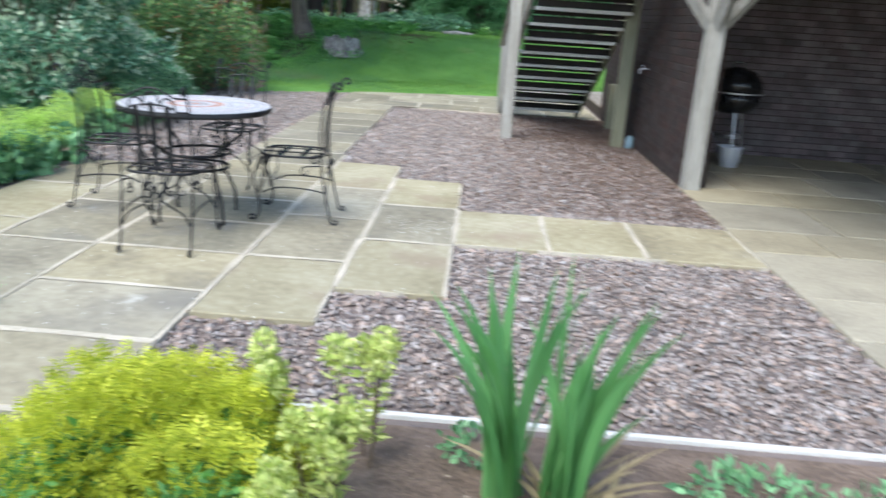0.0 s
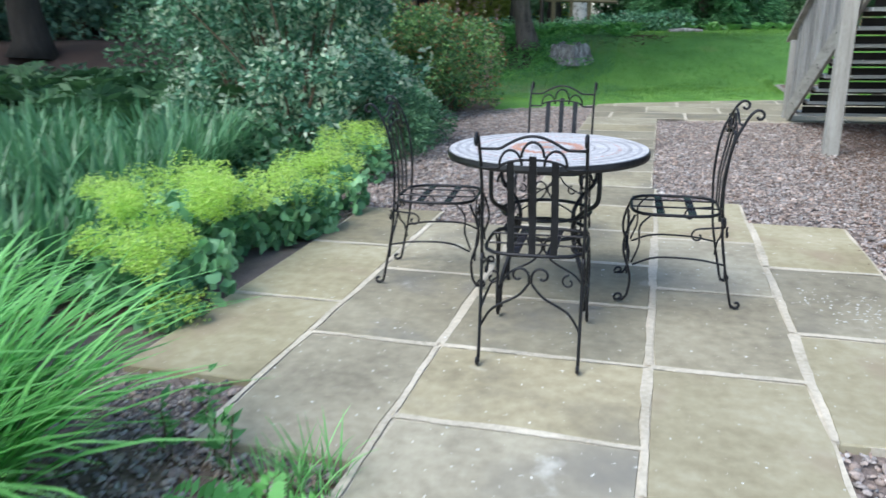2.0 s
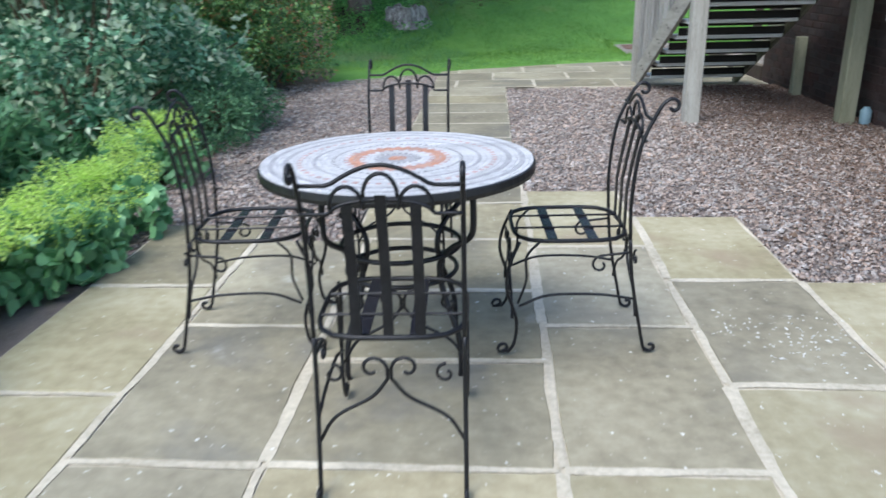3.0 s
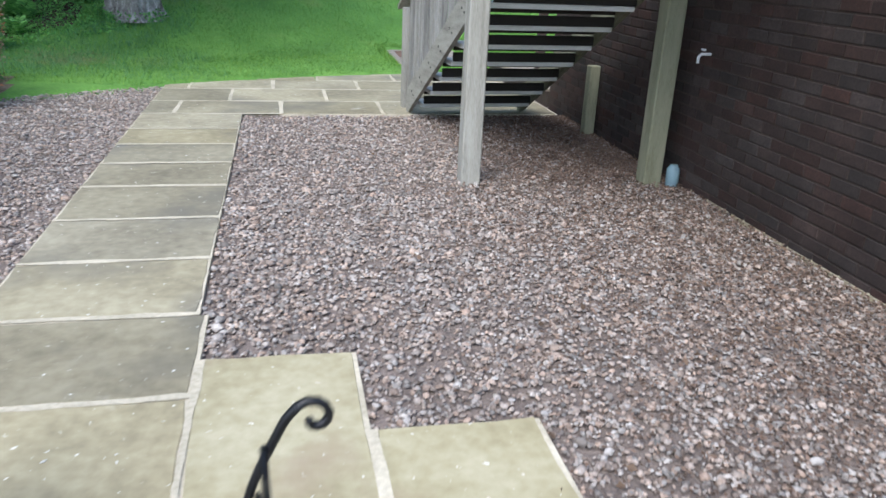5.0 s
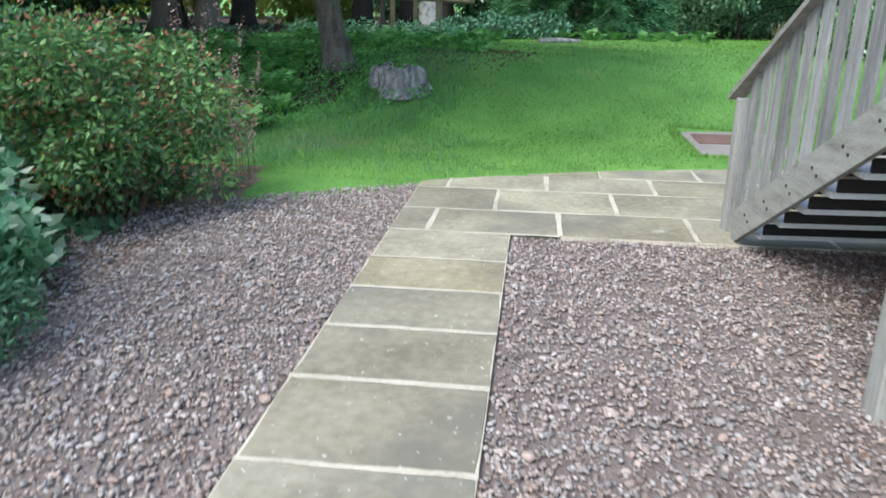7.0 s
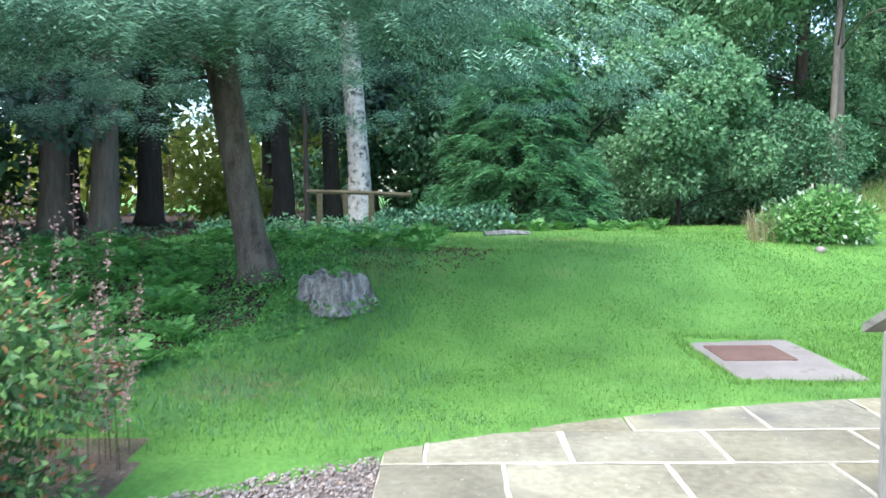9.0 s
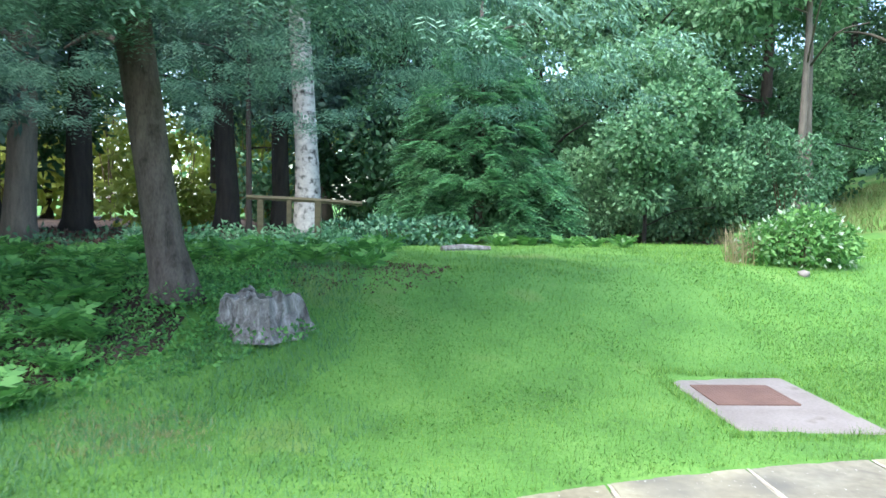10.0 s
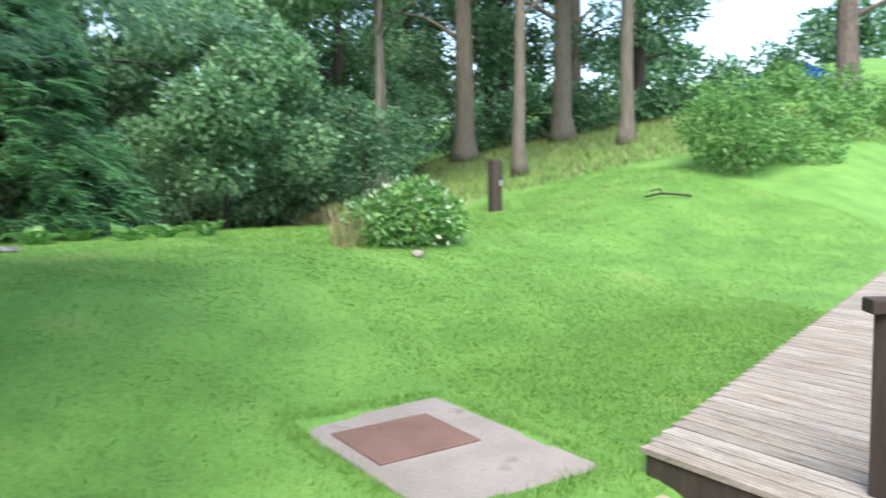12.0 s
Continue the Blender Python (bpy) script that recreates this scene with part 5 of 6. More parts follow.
def weed(seed, x, y, h, n=26):
    t = plant("weed", "self-sown green weed in the gravel corner", "weed", x, y, "weeds in the gravel corner")
    r = np.random.default_rng(seed)
    mb = MB().tube([(0, 0, 0), (0.02, 0.0, h * 0.5), (r.normal(0, 0.03), r.normal(0, 0.03), h)], [0.005, 0.004, 0.002], 5)
    part("stalk", mb, STEM, t)
    C = np.stack([r.normal(0, 0.01, n), r.normal(0, 0.01, n), r.uniform(0.15, 1, n) * h], 1)
    V, T = leaf_arrays(r, C, unit(r.normal(size=(n, 3)) * np.array([1, 1, 0.25]) + np.array([0, 0, 0.25])), 0.075, 0.026)
    part("foliage", raw_mesh("foliage", V, T, SWORD), None, t)


weed(92, -2.72, 3.10, 0.30)
weed(93, -2.9, 3.08, 0.20)
weed(94, -2.62, 3.02, 0.22)
blade_clump("grass_tuft", "thin grass tuft at the corner of the flags", 95, -2.32, 3.02, 60, 0.10, 0.22, 0.006, SEDGE, (0.1, 0.6), (0.0, 0.4))
blade_clump("grass_tuft", "thin grass tuft at the edge of the flags", 96, -2.45, 2.98, 40, 0.10, 0.16, 0.006, SEDGE, (0.1, 0.6), (0.0, 0.4))

# ---- wood and trees ----
def tree(name, label, seed, x, y, h, r0, bark, blobs=(), n=0, leaf=(0.2, 0.1), material=MID, lean=(0, 0), limbs=5, first=0.4, down=0.25, shell=0.45, sprays=None):
    """Tapered trunk with root flare and limbs, and a crown of leaves or hanging sprays."""
    t = plant(name, label, "tree", x, y)
    r = random.Random(seed)
    P = [Vector((lean[0] * u + r.uniform(-0.03, 0.03) * h * 0.1, lean[1] * u + r.uniform(-0.03, 0.03) * h * 0.1, h * u)) for u in (0, 0.03, 0.08, 0.2, 0.4, 0.6, 0.8, 1)]
    mb = MB().tube(P, [r0 * k for k in (1.6, 1.2, 1.0, 0.9, 0.8, 0.62, 0.4, 0.12)], 12)
    for v in range(len(mb.v)):
        a, b, c = mb.v[v]
        w = 1 + 0.06 * math.sin(5 * math.atan2(b, a) + c * 2) + 0.05 * math.sin(9 * math.atan2(b, a) - c * 5)
        mb.v[v] = (a * w, b * w, c)
    part("trunk", mb, bark, t, smooth=True)
    mb = MB()
    for i in range(limbs):
        u = first + (0.95 - first) * i / max(1, limbs)
        s = P[0].lerp(P[-1], u)
        a = r.uniform(0, 6.28) + i * 2.4
        l = h * 0.3 * (1.1 - u) + 0.5
        e = s + Vector((math.cos(a) * l, math.sin(a) * l, l * r.uniform(-0.1, 0.5)))
        mb = MB().tube(bezier([s, s.lerp(e, 0.5) + Vector((0, 0, 0.1 * l)), e], 4), list(np.linspace(r0 * 0.35 * (1.1 - u), 0.015, 9)), 6)
        part("limb", mb, bark, t, smooth=True)
    if n:
        if sprays:
            rn = np.random.default_rng(seed)
            C, d = blob_points(rn, n, blobs, shell)
            V, T = frond_arrays(rn, C, d * 0.8 + np.array([0, 0, -down]) + rn.normal(size=C.shape) * 0.35, sprays * rn.uniform(0.6, 1.4, n), *((10, 0.36, 0.26, 0.5) if sprays > 0.4 else (7, 0.45, 0.22, 0.5)))
            part("crown", raw_mesh("crown", V, T, material), None, t)
        else:
            crown("crown", seed, n, blobs, *leaf, material, t, 0.6, down, shell)
    return t


RN = np.random.default_rng(5)
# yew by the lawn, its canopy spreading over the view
# Its inner crown uses SHADE leaves, so canopy shadow is in the colour.
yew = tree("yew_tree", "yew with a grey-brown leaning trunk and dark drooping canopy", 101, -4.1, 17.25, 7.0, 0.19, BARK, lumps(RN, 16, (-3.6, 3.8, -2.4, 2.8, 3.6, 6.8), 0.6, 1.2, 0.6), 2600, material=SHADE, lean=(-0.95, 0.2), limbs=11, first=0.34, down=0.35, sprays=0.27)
YR = np.random.default_rng(29)
fans = []
for i in range(640):
    a, u = YR.uniform(0, 2 * math.pi), YR.uniform(0, 1) ** 1.7
    reach = (1.5 + 3.4 * math.sqrt(YR.uniform(0, 1))) * (1.05 - 0.5 * u)
    if i > 430:
        # low skirt on the open side
        a, u, reach = radians(YR.uniform(-165, -20)), YR.uniform(0.0, 0.22), YR.uniform(0.7, 3.4)
    tip = np.array([-0.4 + reach * math.cos(a) * 1.05, reach * math.sin(a) * 0.95, 2.86 + 3.9 * u - 0.12 * reach + YR.normal(0, 0.12)])
    if tip[2] < 2.05:
        continue
    m = 30
    side = YR.normal(0, 0.33, m)
    back = YR.uniform(0, 0.75, m)
    D = np.stack([np.cos(a + side * 1.3), np.sin(a + side * 1.3), YR.uniform(-0.75, -0.05, m)], 1)
    along, across = np.array([math.cos(a), math.sin(a), 0.12]), np.array([-math.sin(a), math.cos(a), 0.0])
    C = tip - back[:, None] * along + (side * (0.2 + 0.5 * back))[:, None] * across + YR.normal(0, 0.03, (m, 3))
    fans.append(frond_arrays(YR, C, D, 0.3 * YR.uniform(0.6, 1.35, m), 6, 0.34, 0.24, 0.5))
V, T = join_arrays(fans)
part("sprays", raw_mesh("sprays", V, T, YEW), None, yew)
tree("birch_tree", "pale birch trunk with dark bark scars", 102, -3.85, 25.2, 13, 0.24, BIRCH, [(0, 0, 9, 2.5, 2.5, 2), (1, 0, 11, 2, 2, 2)], 1200, (0.25, 0.12), MID, (-0.5, 0), 4, 0.6)
cyp = [(0, 0, 0.9, 1.7, 1.4, 0.9), (-0.5, 0.2, 1.9, 1.4, 1.3, 0.9), (0.5, 0, 1.7, 1.4, 1.3, 0.9), (0.1, 0.2, 2.8, 1.2, 1.2, 0.9), (-1.2, -0.2, 0.7, 0.9, 0.9, 0.7), (1.3, -0.2, 0.8, 0.9, 0.9, 0.8), (0.2, 0.3, 3.7, 1.0, 1.0, 0.9), (0, 0.4, 4.6, 0.8, 0.8, 0.8)]
# Inner crown in a darker leaf colour imitates shade between the sprays.
cypress = tree("cypress", "broad cypress with drooping feathered green sprays", 103, -0.3, 26.6, 5.6, 0.16, BARK, [(b[0], b[1], b[2], b[3] * 0.72, b[4] * 0.72, b[5] * 0.72) for b in cyp], 9000, (0.2, 0.09), DEEP, limbs=5, first=0.2, down=0.5, shell=0.6)
# tiers of drooping sprays, fanned from the branch tips
TR = np.random.default_rng(17)
tiers = []
for i in range(430):
    u = TR.uniform(0.02, 1) ** 1.25
    a = TR.uniform(0, 2 * math.pi)
    q = (2.0 * (1 - u) ** 0.55 + 0.15) * TR.uniform(0.82, 1.1)
    out = np.array([math.cos(a), math.sin(a), 0.0])
    m = 15
    fan = TR.normal(0, 0.55, m)
    D = np.stack([np.cos(a + fan), np.sin(a + fan), TR.uniform(-0.35, 0.3, m)], 1)
    C = np.tile(out * (q - 0.3) + np.array([0, 0, 0.35 + 4.6 * u]), (m, 1)) + TR.normal(0, 0.05, (m, 3))
    tiers.append(frond_arrays(TR, C, D, 0.5 * TR.uniform(0.6, 1.25, m), 9, 0.34, 0.34, 0.45))
V, T = join_arrays(tiers)
part("sprays", raw_mesh("sprays", V, T, CYPRESS), None, cypress)
haz = lumps(RN, 22, (-2.4, 2.8, -1.8, 1.8, 1.5, 5.4), 0.6, 1.0, 0.8)
tree("hazel_bush", "tall spreading broadleaf bush over a dark hollow", 104, 4.2, 29.0, 5.0, 0.06, BARK_DARK, haz, 19000, (0.15, 0.10), WOODGREEN, limbs=8, first=0.1, shell=0.5)
shrub("ragged_bush", "grey-green ragged bush at the wood's edge", 105, 7.4, 28.0, [(0, 0, 1.2, 1.0, 0.9, 1.0), (0.6, 0.2, 2.0, 0.9, 0.8, 0.8), (-0.5, 0.3, 2.4, 0.8, 0.8, 0.8)], 5500, 0.12, 0.06, DEEP, 8)
shrub("lawn_bush", "low leafy bush standing in the lawn", 106, 4.0, 20.9, [(0, 0, 0.38, 0.62, 0.5, 0.42), (-0.5, 0, 0.3, 0.45, 0.4, 0.36), (0.5, 0.1, 0.34, 0.5, 0.42, 0.4), (0.2, 0.1, 0.6, 0.42, 0.4, 0.32)], 3600, 0.11, 0.055, MID, 9, extra=(220, PALE, 0.1, 0.05))
blade_clump("dry_grass", "dry straw-coloured grass beside the lawn bush", 107, 3.1, 20.8, 120, 0.22, 0.62, 0.012, STRAW, (0.0, 0.3), (0.0, 0.3))
shrub("bank_bush", "large pale-green bush on the bank", 108, 14.7, 23.3, [(0, 0, 0.8, 1.2, 1.0, 0.8), (0.9, 0.3, 1.1, 1.1, 1.0, 0.9), (-0.6, 0.2, 1.2, 0.9, 0.9, 0.7), (0.4, 0.4, 1.8, 0.9, 0.9, 0.6), (1.9, 0.2, 0.8, 1.0, 0.9, 0.7), (2.9, -0.1, 0.6, 1.0, 0.9, 0.6)], 6500, 0.16, 0.07, foliage("bank_leaf", [(0.07, 0.19, 0.05), (0.13, 0.32, 0.08), (0.27, 0.45, 0.15)], 0.5, 0.35, 0.8), 12)
ferns("fern", "green fern in the shade under the yew", 110, [(-5.6 + 0.8 * (i % 5) + 0.2 * math.sin(i * 7), 19.2 + 0.75 * (i // 5) + 0.3 * math.sin(i * 3)) for i in range(20)], 0.7, FERN, 9)
ferns("fern", "green fern on the lawn's far edge", 111, [(-2.6 + 0.62 * i, 24.2 + 0.3 * math.sin(i * 4)) for i in range(9)], 0.6, MID, 9)
ferns("fern", "dark fern on the woodland floor", 112, [(-6.2 + 0.6 * math.sin(i * 3.3), 13.8 + 0.6 * i) for i in range(9)] + [(-5.0 + 0.3 * math.sin(i * 2.3), 14.4 + 0.65 * i) for i in range(5)] + [(-7.5 + 0.7 * math.sin(i * 1.3), 15 + 0.8 * i) for i in range(7)], 0.7, FERN, 9)
shrub("nettle_patch", "blue-green leafy patch behind the rail", 113, -2.2, 24.0, [(0, 0, 0.3, 0.7, 0.4, 0.3), (0.9, 0.1, 0.3, 0.7, 0.4, 0.3), (-0.9, 0, 0.25, 0.6, 0.4, 0.25)], 1800, 0.11, 0.07, WILLOW, 6)

LITTER_LEAF = foliage("litter_leaf", [(0.07, 0.045, 0.03), (0.17, 0.11, 0.075)], 0.8, 0.1, 2)


def carpet(seed, label, n, box, h, material, size, ok=None):
    """A low uneven carpet of leaves over the ground."""
    r = np.random.default_rng(seed)
    P = np.stack([r.uniform(box[0], box[1], n), r.uniform(box[2], box[3], n)], 1)
    if ok is not None:
        P = P[ok(P)]
    n = len(P)
    lift = h * (0.5 + 0.5 * np.sin(P[:, 0] * 3.1 + 1.7 * np.sin(P[:, 1] * 2.3))) * (0.5 + 0.5 * np.sin(P[:, 1] * 3.7 + 1.3 * np.sin(P[:, 0] * 2.9)))
    C = np.concatenate([P, (land(P[:, 0], P[:, 1]) + lift * r.uniform(0.2, 1, n))[:, None]], 1)
    A = r.normal(size=(n, 3)) * np.array([1, 1, 0.4]) + np.array([0, 0, 0.5])
    V, T = leaf_arrays(r, C, A, size, size * 0.5)
    return tagged(new("undergrowth", raw_mesh("undergrowth", V, T, material)), label, "undergrowth", kind="stuff")


left_of = lambda P: P[:, 0] < -3.25 - 0.75 * np.maximum(0, 16.5 - P[:, 1]) - 0.2 * np.sin(P[:, 1] * 3) + 0.12 * np.maximum(0, 16.5 - P[:, 1]) * np.sin(P[:, 1] * 5)
carpet(201, "low blue-green undergrowth in the shade beside the lawn", 42000, (-8.5, -2.5, 13.6, 19.5), 0.24, FERN, 0.06, left_of)
ferns("fern", "low green fern in the shade beside the lawn", 114, [(-4.7 - 0.55 * (i % 4) + 0.2 * math.sin(i * 5), 15.3 + 0.62 * (i // 4) + 0.2 * math.sin(i * 3)) for i in range(24)], 0.55, FERN, 9)
lawn_blades(206, 22000, (-6.0, -2.0, 13.7, 19.5), 0.15, "long blue-green grass at the shaded edge", IRIS, 0.007, ok=lambda P: P[:, 0] < -2.3 - 0.6 * np.maximum(0, 16.5 - P[:, 1]))
lawn_blades(208, 5000, (-4.3, -2.9, 14.2, 15.4), 0.04, "dry straw patch in the lawn", STRAW, 0.006, ok=lambda P: ((P[:, 0] + 3.6) / 0.6) ** 2 + ((P[:, 1] - 14.8) / 0.5) ** 2 < 0.5 + 0.5 * np.sin(P[:, 0] * 13 + P[:, 1] * 17))
CLOVER = foliage("clover_leaf", [(0.07, 0.19, 0.03), (0.12, 0.29, 0.05), (0.24, 0.42, 0.10)], 0.5, 0.4, 1.5)
carpet(209, "clover and broad lawn weeds among the grass", 50000, (-4.2, 6.5, 13.9, 20.5), 0.045, CLOVER, 0.026, lambda P: (P[:, 1] > edge_y(P[:, 0]) + 0.02) & ~((P[:, 0] > 0.56) & (P[:, 0] < 1.78) & (P[:, 1] > 15.0) & (P[:, 1] < 16.74)) & ~((P[:, 0] > 1.84) & (P[:, 1] < 14.97 + 0.345 * (P[:, 0] - 1.86))) & (P[:, 0] > -3.6 - 0.5 * np.maximum(0, 16.4 - P[:, 1])))
carpet(207, "brown fallen needles under the yew", 9000, (-4.6, -0.8, 17.2, 20.6), 0.03, LITTER_LEAF, 0.05, lambda P: ((P[:, 0] + 2.6) / 1.3) ** 2 + ((P[:, 1] - 18.9) / 1.05) ** 2 < 0.8 + 0.5 * np.sin(P[:, 0] * 17 + P[:, 1] * 5) * np.sin(P[:, 1] * 13))
carpet(210, "brown fallen leaves over the woodland floor", 16000, (-16, -3.6, 19.0, 29), 0.05, LITTER_LEAF, 0.13, lambda P: P[:, 0] < -3.6 - 0.35 * np.maximum(0, 24 - P[:, 1]))
carpet(202, "dark ivy over the woodland floor", 3000, (-14, -3.2, 19.5, 26), 0.3, DEEP, 0.14)
carpet(203, "pale green leafy growth under the fence rail", 7000, (-6.5, -2.6, 20.5, 24.5), 0.45, PALE_LEAF, 0.11)
carpet(204, "dark leafy growth behind the iris bed", 16000, (-12, -4.2, 7.0, 13), 0.5, DEEP, 0.12, lambda P: P[:, 0] < -4.3)
carpet(205, "green leafy growth between the iris clumps", 14000, (-8, -3.9, 2.5, 8), 0.4, IRIS, 0.12, lambda P: P[:, 0] < -4.05)
for i in range(12):
    x, y = -24 + 1.1 * i + 0.8 * math.sin(i * 3), 9.5 + 0.9 * i + 1.2 * math.sin(i * 2)
    shrub("wood_shrub", "dark understorey shrub in the shade of the wood", 225 + i, x - 3, y + 2, lumps(RN, 7, (-1.5, 1.5, -0.8, 0.8, 0.4, 3.0), 0.7, 1.1, 0.8), 1300, 0.28, 0.16, YEW, 6)
for i in range(13):
    x, y = -27 + 2.3 * i, 33.5 + 2.2 * math.sin(i * 2.2)
    if i in (5, 6, 7):
        continue
    # Every fourth shrub has painted sunlight in its leaves, the rest are dark.
    shrub("wood_shrub", "understorey shrub at the back of the wood", 210 + i, x, y, lumps(RN, 7, (-1.5, 1.5, -0.8, 0.8, 0.4, 2.6), 0.7, 1.1, 0.8), 1500 if i % 3 else 700, 0.3, 0.18, DEEP if i % 4 else LIT_LEAF, 6)

# Added dark bushes fill bright gaps in place of the wood's shaded depth.
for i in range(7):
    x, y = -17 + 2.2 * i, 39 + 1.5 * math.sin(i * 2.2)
    shrub("wood_edge", "added dark-leaved bush filling the wood's shaded depth", 330 + i, x, y, lumps(RN, 10, (-1.8, 1.8, -0.9, 0.9, 4.6, 8.0), 0.9, 1.4, 0.8), 1800, 0.34, 0.18, BRACKEN, 5)

# Added bushes block the bright lawn; their dark colour imitates the hollow's shade.
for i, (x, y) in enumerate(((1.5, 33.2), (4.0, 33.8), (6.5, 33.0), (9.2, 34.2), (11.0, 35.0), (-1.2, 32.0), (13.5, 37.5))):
    shrub("wood_edge", "added dark bush behind the hollow, shade in its leaf colour", 350 + i, x, y, lumps(RN, 8, (-1.6, 1.6, -0.8, 0.8, 0.4, 3.4), 0.8, 1.2, 0.8), 1600, 0.28, 0.15, BRACKEN, 5)
dl = np.random.default_rng(61)
C = np.stack([dl.uniform(-0.6, 1.8, 130), dl.uniform(5.8, 11.5, 130), np.full(130, 0.004)], 1)
C[80:, 0], C[80:, 1] = dl.uniform(0.2, 1.8, 50), dl.uniform(2.6, 4.5, 50)
V, T = leaf_arrays(dl, C, np.stack([dl.normal(size=130), dl.normal(size=130), dl.uniform(0, 0.4, 130)], 1), 0.045, 0.026)
tagged(new("dead_leaves", raw_mesh("dead_leaves", V, T, LITTER_LEAF)), "brown dead leaves and twigs on the gravel", "leaves", kind="stuff")

def debris(seed, n, box, label):
    """Fine brown dust of leaves and husks lying on the stones, thickest at the wall. It also stands in for shade there.
    """
    r = np.random.default_rng(seed)
    u = r.uniform(0, 1, n) ** 0.5
    P = np.stack([box[0] + (box[1] - box[0]) * u, r.uniform(box[2], box[3], n), r.uniform(-0.012, -0.002, n)], 1)
    V, T = leaf_arrays(r, P, np.stack([r.normal(size=n), r.normal(size=n), r.normal(0, 0.25, n)], 1), 0.022, 0.014)
    tagged(new("leaf_debris_shade", raw_mesh("leaf_debris_shade", V, T, DEBRIS_SHADE)), label, "debris", kind="stuff")


DEBRIS_SHADE = foliage("brown_debris_shade", [(0.085, 0.055, 0.04), (0.16, 0.105, 0.08), (0.24, 0.165, 0.13)], 0.9, 0.05, 2)
# Debris by the wall and stair doubles as shade put into the gravel.
debris(401, 12000, (-0.3, 1.86, 5.7, 9.4), "brown leaf debris beside the brick wall, also darkening the gravel as shade")
debris(402, 13000, (0.2, 1.86, 9.4, 11.8), "brown leaf debris under the stair, also darkening the gravel as shade")

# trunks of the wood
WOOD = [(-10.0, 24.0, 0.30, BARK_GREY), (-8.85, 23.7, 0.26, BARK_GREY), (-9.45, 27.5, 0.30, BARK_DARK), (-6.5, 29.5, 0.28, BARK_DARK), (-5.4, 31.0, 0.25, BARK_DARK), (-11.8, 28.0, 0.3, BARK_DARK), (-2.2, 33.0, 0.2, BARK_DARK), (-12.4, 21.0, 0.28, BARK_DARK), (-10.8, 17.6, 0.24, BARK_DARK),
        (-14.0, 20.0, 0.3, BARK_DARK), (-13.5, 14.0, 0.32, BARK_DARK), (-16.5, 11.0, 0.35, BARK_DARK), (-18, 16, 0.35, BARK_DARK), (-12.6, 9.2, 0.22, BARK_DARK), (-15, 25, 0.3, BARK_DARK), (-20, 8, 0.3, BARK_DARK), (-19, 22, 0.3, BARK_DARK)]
# Added tree covering the birch top; its leaf colour holds painted shade.
tree("woodland_tree", "added young tree before the birch, shade in its leaf colour", 139, -4.9, 24.4, 6, 0.06, BARK_DARK, lumps(RN, 12, (-1.6, 2.6, -0.6, 0.6, 3.2, 6.0), 0.5, 0.9, 0.7), 2200, material=SHADE, limbs=4, first=0.4, down=0.4, sprays=0.22)
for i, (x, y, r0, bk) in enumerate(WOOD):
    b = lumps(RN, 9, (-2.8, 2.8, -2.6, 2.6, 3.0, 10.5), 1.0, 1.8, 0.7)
    # Crown leaves are coloured for the shade inside the wood.
    tree("woodland_tree", "woodland tree with the wood's shade in its leaf colour", 120 + i, x, y, 11.5, r0, bk, b, 4600, (0.25, 0.14), SHADE, (RN.uniform(-0.6, 0.6), 0), 6, 0.3)
RIGHT = [(9.0, 30.5, 0.11, 0.2), (9.8, 31.5, 0.14, -0.4), (16.6, 37.0, 0.42, 0), (13.5, 29.9, 0.19, 0.1), (18.0, 29.8, 0.24, 0.1), (20.0, 35, 0.4, 0), (24.5, 39, 0.35, 0)]
for i, (x, y, r0, ln) in enumerate(RIGHT):
    b = lumps(RN, 9, (-2.6, 2.6, -2.2, 2.2, 6.5, 12.5), 0.9, 1.6, 0.7)
    tree("tall_tree", "tall slim tree on the bank with a bare lower trunk", 140 + i, x, y, 13.5, r0, BARK_GREY, b, 5000, (0.24, 0.14), DEEP if i > 3 else WOODGREEN, (ln, 0), 6, 0.35)
tree("lone_tree", "bare-trunked pine beside the drive", 150, 26.8, 27.2, 12, 0.42, BARK, [(0, 0, 9, 2.5, 2.5, 1.5)], 900, (0.3, 0.12), DEEP, (0.1, 0), 8, 0.25)
BACK = [(-1.0, 33), (2.5, 36), (5.5, 34), (8.5, 37), (11.0, 37), (13.0, 41), (19.5, 46), (-5, 38), (-10, 42), (0, 42), (6, 44)]
for i, (x, y) in enumerate(BACK):
    b = lumps(RN, 16, (-3.2, 3.2, -2.4, 2.4, 1.5 if x > -2 else 4.0, 12), 1.2, 2.2, 0.75)
    tree("background_tree", "full leafy tree in the wood behind the lawn", 160 + i, x, y, 12, 0.25, BARK_DARK, b, 18000, (0.21, 0.125), WOODGREEN if i % 3 else DEEP, (0, 0), 5, 0.2)
for i, (x, y) in enumerate(((22.5, 42), (25.5, 40.5), (26.2, 36.5), (19, 47), (24, 45))):
    b = lumps(RN, 14, (-3.0, 3.0, -2.4, 2.4, 3.0, 12), 1.1, 2.0, 0.75)
    tree("drive_tree", "dark leafy tree along the drive", 240 + i, x, y, 12, 0.3, BARK_DARK, b, 7500, (0.28, 0.16), DEEP, (0, 0), 6, 0.2)
for i in range(9):
    a = radians(36 + 2.6 * i)
    x, y = -1.2 + 33 * math.sin(a), 12.1 + 33 * math.cos(a)
    shrub("bank_hedge", "dark hedge bush along the top of the bank", 250 + i, x, y, lumps(RN, 6, (-1.3, 1.3, -0.8, 0.8, 0.3, 1.9), 0.6, 1.0, 0.8), 1100, 0.26, 0.14, DEEP, 5)
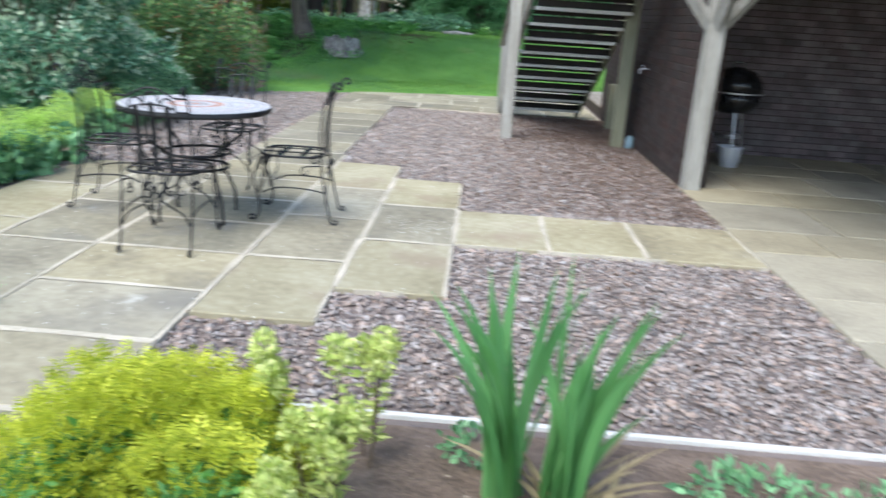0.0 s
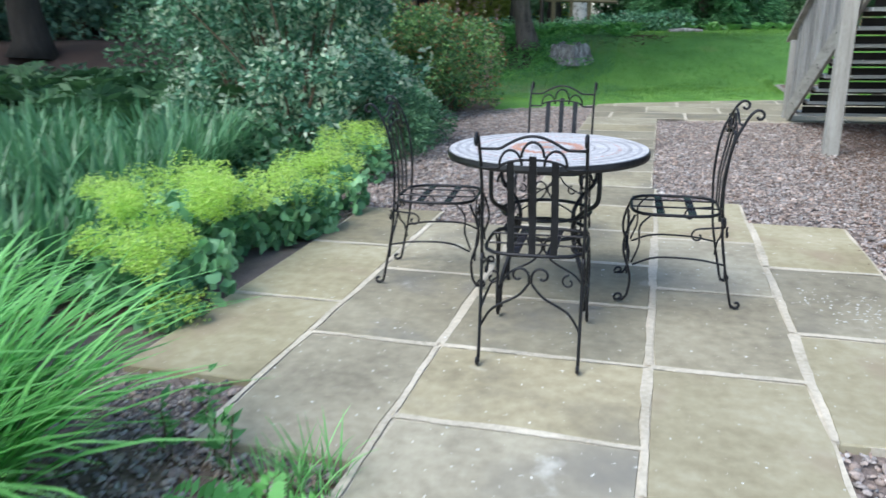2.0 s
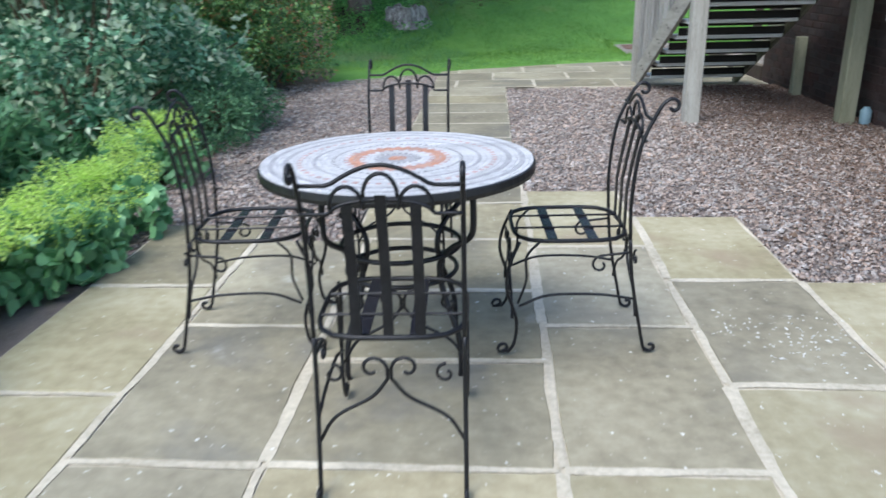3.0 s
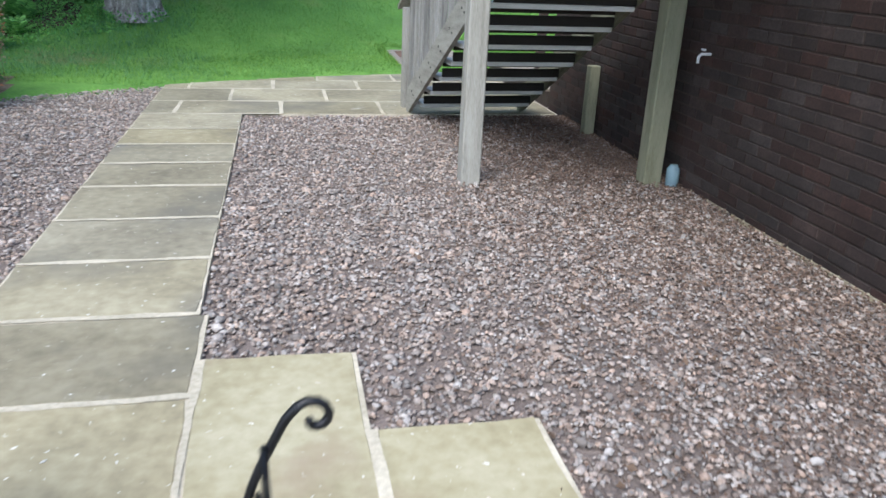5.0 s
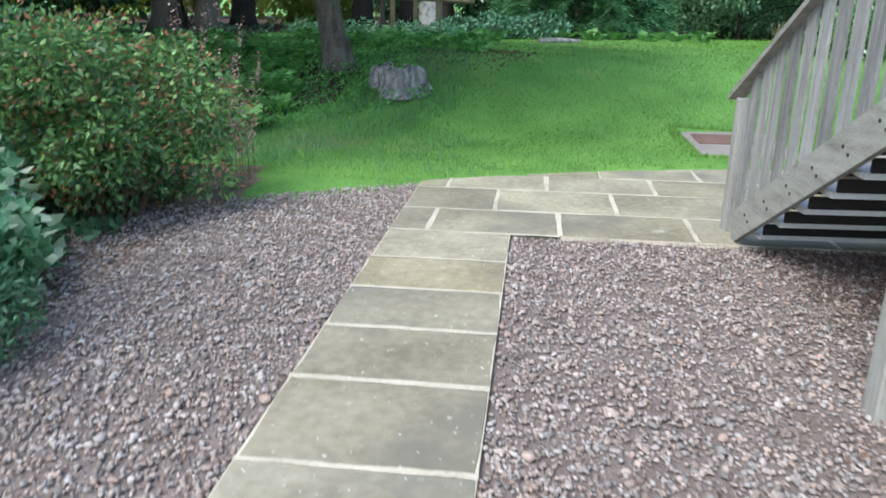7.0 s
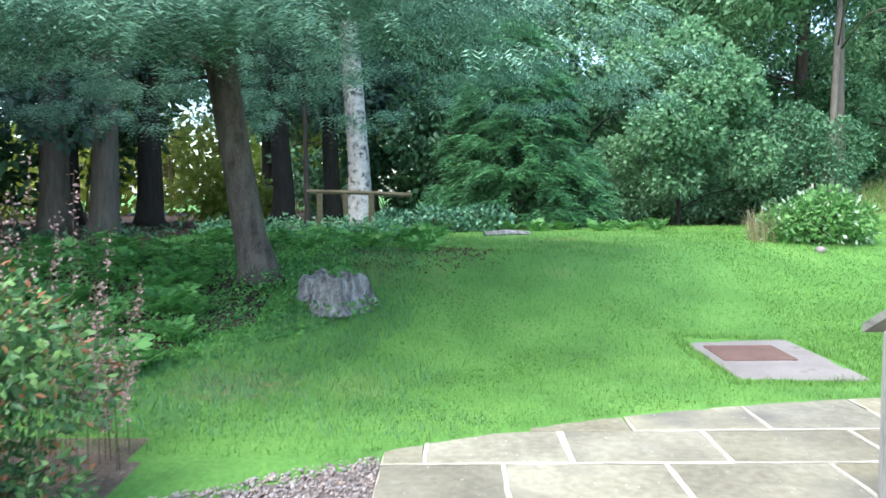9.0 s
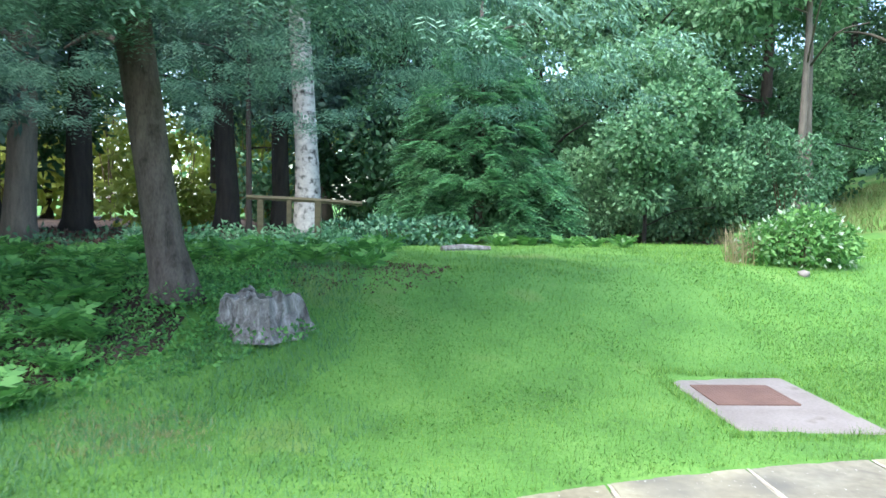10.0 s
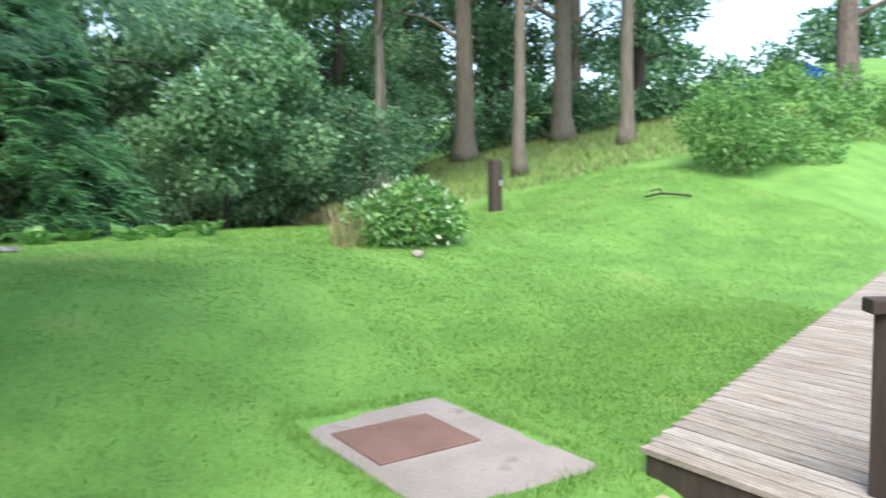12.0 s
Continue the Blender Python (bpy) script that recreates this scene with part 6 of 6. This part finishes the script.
for i, (x, y, q) in enumerate(((26.0, 28.5, 0.7), (23.5, 25.2, 0.9), (20.5, 24.3, 0.9), (24.5, 24.0, 0.8))):
    shrub("bank_shrub", "yellow-green scrub on the bank below the drive", 260 + i, x, y, lumps(RN, 6, (-1.4, 1.4, -0.8, 0.8, 0.2, 1.3 * q), 0.5, 0.9, 0.8), 1300, 0.2, 0.1, MID, 5)
for i, (x, y) in enumerate(((-24, 36), (-16, 40), (-8, 46), (-28, 26), (-30, 14), (-28, 4), (34, 56), (42, 50), (47, 38), (46, 28))):
    b = lumps(RN, 12, (-4, 4, -3, 3, 0.8, 5.0 if x < 20 else 3.0), 1.2, 2.2, 0.7)
    # North-west hedge trees get the leaf colour with sunlight painted in.
    tree("hedge_tree", "hedge tree beyond the wood, some with sunlight in the leaf colour", 180 + i, x, y, 5, 0.2, BARK_DARK, b, 2600, (0.5, 0.28), LIT_LEAF if x < 0 and y > 20 else DEEP, (0, 0), 4, 0.2)

# More added fillers whose dark leaf colour stands for the wood's shade.
for i in range(15):
    a = radians(8 + 4.2 * i)
    q = 27 + 2.5 * math.sin(i * 2.7)
    x, y = -1.2 - q * math.sin(a), 1 + q * math.cos(a)
    if x < -11:
        shrub("wood_edge", "added dark-leaved bush filling the wood's shaded depth", 280 + i, x, y, lumps(RN, 9, (-1.9, 1.9, -0.9, 0.9, 0.5, 5.0), 0.9, 1.4, 0.8), 1800, 0.34, 0.18, BRACKEN, 5)
for i, (x, y) in enumerate(((-3, 50), (3, 52), (9, 50), (-10, 54))):
    b = lumps(RN, 14, (-4.5, 4.5, -2.4, 2.4, 2.0, 17), 1.8, 3.0, 0.8)
    tree("far_tree", "tall leafy tree closing the wood", 310 + i, x, y, 17, 0.3, BARK_DARK, b, 5200, (0.55, 0.32), WOODGREEN if i % 2 else DEEP, (0, 0), 5, 0.2)

# ---- things on and round the lawn ----
zs = land_z(-3.18, 16.98)
stump = thing("tree_stump", "broad weathered grey tree stump with torn bark", "stump", at=(-3.18, 16.98, zs - 0.10))
mb = MB()
r = random.Random(3)
seg = 30
prof = [(0.44, 0), (0.385, 0.07), (0.345, 0.15), (0.315, 0.24), (0.30, 0.33), (0.27, 0.40), (0.19, 0.37), (0.08, 0.31)]
jag = [0.018 * math.sin(j * 0.42 + 3.6) + 0.025 * math.sin(j * 1.3) + r.uniform(-0.05, 0.03) for j in range(seg)]
vs = []
for k, (q, z) in enumerate(prof):
    for j in range(seg):
        a = 2 * math.pi * j / seg
        w = 1 + 0.12 * math.sin(4 * a + 1) + 0.07 * math.sin(9 * a + z * 3) + r.uniform(-0.06, 0.06)
        vs.append((q * w * math.cos(a) * 1.15, q * w * math.sin(a), z + (jag[j] * min(1, z / 0.3) if k < 7 else 0)))
mb.add(vs, [(k * seg + j, k * seg + (j + 1) % seg, (k + 1) * seg + (j + 1) % seg, (k + 1) * seg + j) for k in range(len(prof) - 1) for j in range(seg)] + [tuple(range((len(prof) - 1) * seg, len(prof) * seg))])
part("stump_body", mb, STUMPWOOD, stump)
crown("ivy", 301, 420, [(0.0, -0.36, 0.03, 0.4, 0.14, 0.1), (0.36, -0.1, 0.06, 0.14, 0.25, 0.14), (-0.38, -0.1, 0.08, 0.14, 0.25, 0.12), (0.1, 0.1, 0.42, 0.16, 0.14, 0.05)], 0.06, 0.04, FERN, stump, 0.6, 0, 0.2, label="green ivy at the foot")

fz = land_z(-3.7, 22.4)
fence = thing("rail_fence", "short rustic rail on two wooden posts", "fence", at=(-3.75, 22.4, fz))
WOODY = surface("rustic_wood", [(0.10, 0.085, 0.05), (0.2, 0.17, 0.10)], 4, 40, 0.9, 0.5, 0.01, stretch=(1, 4, 4))
part("rail", MB().tube([(-0.75, 0.0, 0.86), (0.2, 0, 0.83), (1.15, -0.02, 0.78)], 0.045, 6), WOODY, fence)
for x, s in ((-0.52, 0.05), (0.42, 0.05), (-0.05, 0.04)):
    part("fence_post", MB().box(x - s, x + s, -s, s, -0.1, 0.82, 0.006), WOODY, fence)
for i, (x, y, l, a, q) in enumerate(((-0.85, 22.6, 0.9, 20, 0.06), (-3.4, 21.9, 0.8, -10, 0.05))):
    lg = thing("fallen_log", "grey fallen log at the lawn's edge", "log", at=(x, y, land_z(x, y) + q * 0.6), rz=a)
    part("log_body", MB().tube([(-l / 2, 0, 0), (0, 0.04, 0.02), (l / 2, 0, 0)], [q, q * 1.15, q * 0.8], 8), STUMPWOOD, lg)
pz = land_z(9.3, 25.6)
mk = thing("marker_post", "dark old timber post in the rough grass", "post", at=(9.2, 25.6, pz))
part("shaft", MB().box(-0.125, 0.125, -0.12, 0.12, -0.1, 1.12, 0.02), DARKWOOD, mk)
part("fixing", MB().box(0.02, 0.12, -0.14, -0.119, 0.55, 0.68, 0.01), STEEL, mk)
tw = thing("fallen_branch", "dead branch lying on the lawn", "branch", at=(11.5, 22.7, land_z(11.5, 22.7) + 0.06), rz=-20)
mb = MB().tube(bezier([(-0.5, 0, 0), (-0.1, 0.05, 0.06), (0.3, 0, 0.03), (0.6, 0.05, 0)], 4), 0.025, 5)
mb.tube(bezier([(-0.1, 0.05, 0.05), (-0.2, -0.05, 0.15), (-0.45, -0.1, 0.12)], 4), 0.014, 5)
part("forked_limb", mb, DARKWOOD, tw)
st = thing("small_stone", "small pale stone by the lawn bush", "stone", at=(3.75, 20.2, land_z(3.75, 20.2)))
V = ICO_V * np.array([0.09, 0.07, 0.06]) * np.random.default_rng(4).uniform(0.8, 1.2, (12, 1)) + np.array([0, 0, 0.03])
part("stone_body", raw_mesh("stone_body", V, ICO_T, CONCRETE), None, st)

# parked car on the drive, mostly behind the bank
cz = land_z(32.6, 33.2)
car = thing("parked_car", "blue hatchback parked up on the drive", "car", at=(32.6, 33.2, cz + 0.02), rz=-75)
m_, nt_, p_ = shader("blue_paint")
p_.inputs["Base Color"].default_value, p_.inputs["Roughness"].default_value = (0.01, 0.07, 0.45, 1), 0.25
p_.inputs["Coat Weight"].default_value = 0.6
GLASS = surface("dark_glass", [(0.01, 0.012, 0.015), (0.02, 0.022, 0.026)], 2, 20, 0.08, 0, 0)
side = [(-2.0, 0.3), (-2.05, 0.7), (-1.9, 0.92), (-1.1, 1.0), (-0.5, 1.42), (0.9, 1.46), (1.7, 1.05), (2.0, 0.95), (2.05, 0.4), (1.9, 0.28)]
mb = MB()
n = len(side)
mb.add([(a, -0.82, b) for a, b in side] + [(a, 0.82, b) for a, b in side], [tuple(range(n)), tuple(range(2 * n - 1, n - 1, -1))] + [(i, n + i, n + (i + 1) % n, (i + 1) % n) for i in range(n)])
part("body", mb, m_, car)
for s in (-1, 1):
    part("side_window", MB().add([(-0.85, s * 0.826, 1.04), (1.35, s * 0.826, 1.04), (0.85, s * 0.826, 1.36), (-0.42, s * 0.826, 1.34)], [(0, 1, 2, 3)]), GLASS, car)
for s in (-1, 1):
    for x in (-1.3, 1.3):
        wh = part("wheel", MB().tube([(x, s * 0.66, 0.31), (x, s * 0.83, 0.31)], 0.31, 20), surface("tyre", [(0.012, 0.012, 0.012), (0.03, 0.03, 0.03)], 8, 60, 0.9, 0.3, 0.004), car)
        part("rim", MB().tube([(x, s * 0.82, 0.31), (x, s * 0.836, 0.31)], 0.2, 16), STEEL, wh)
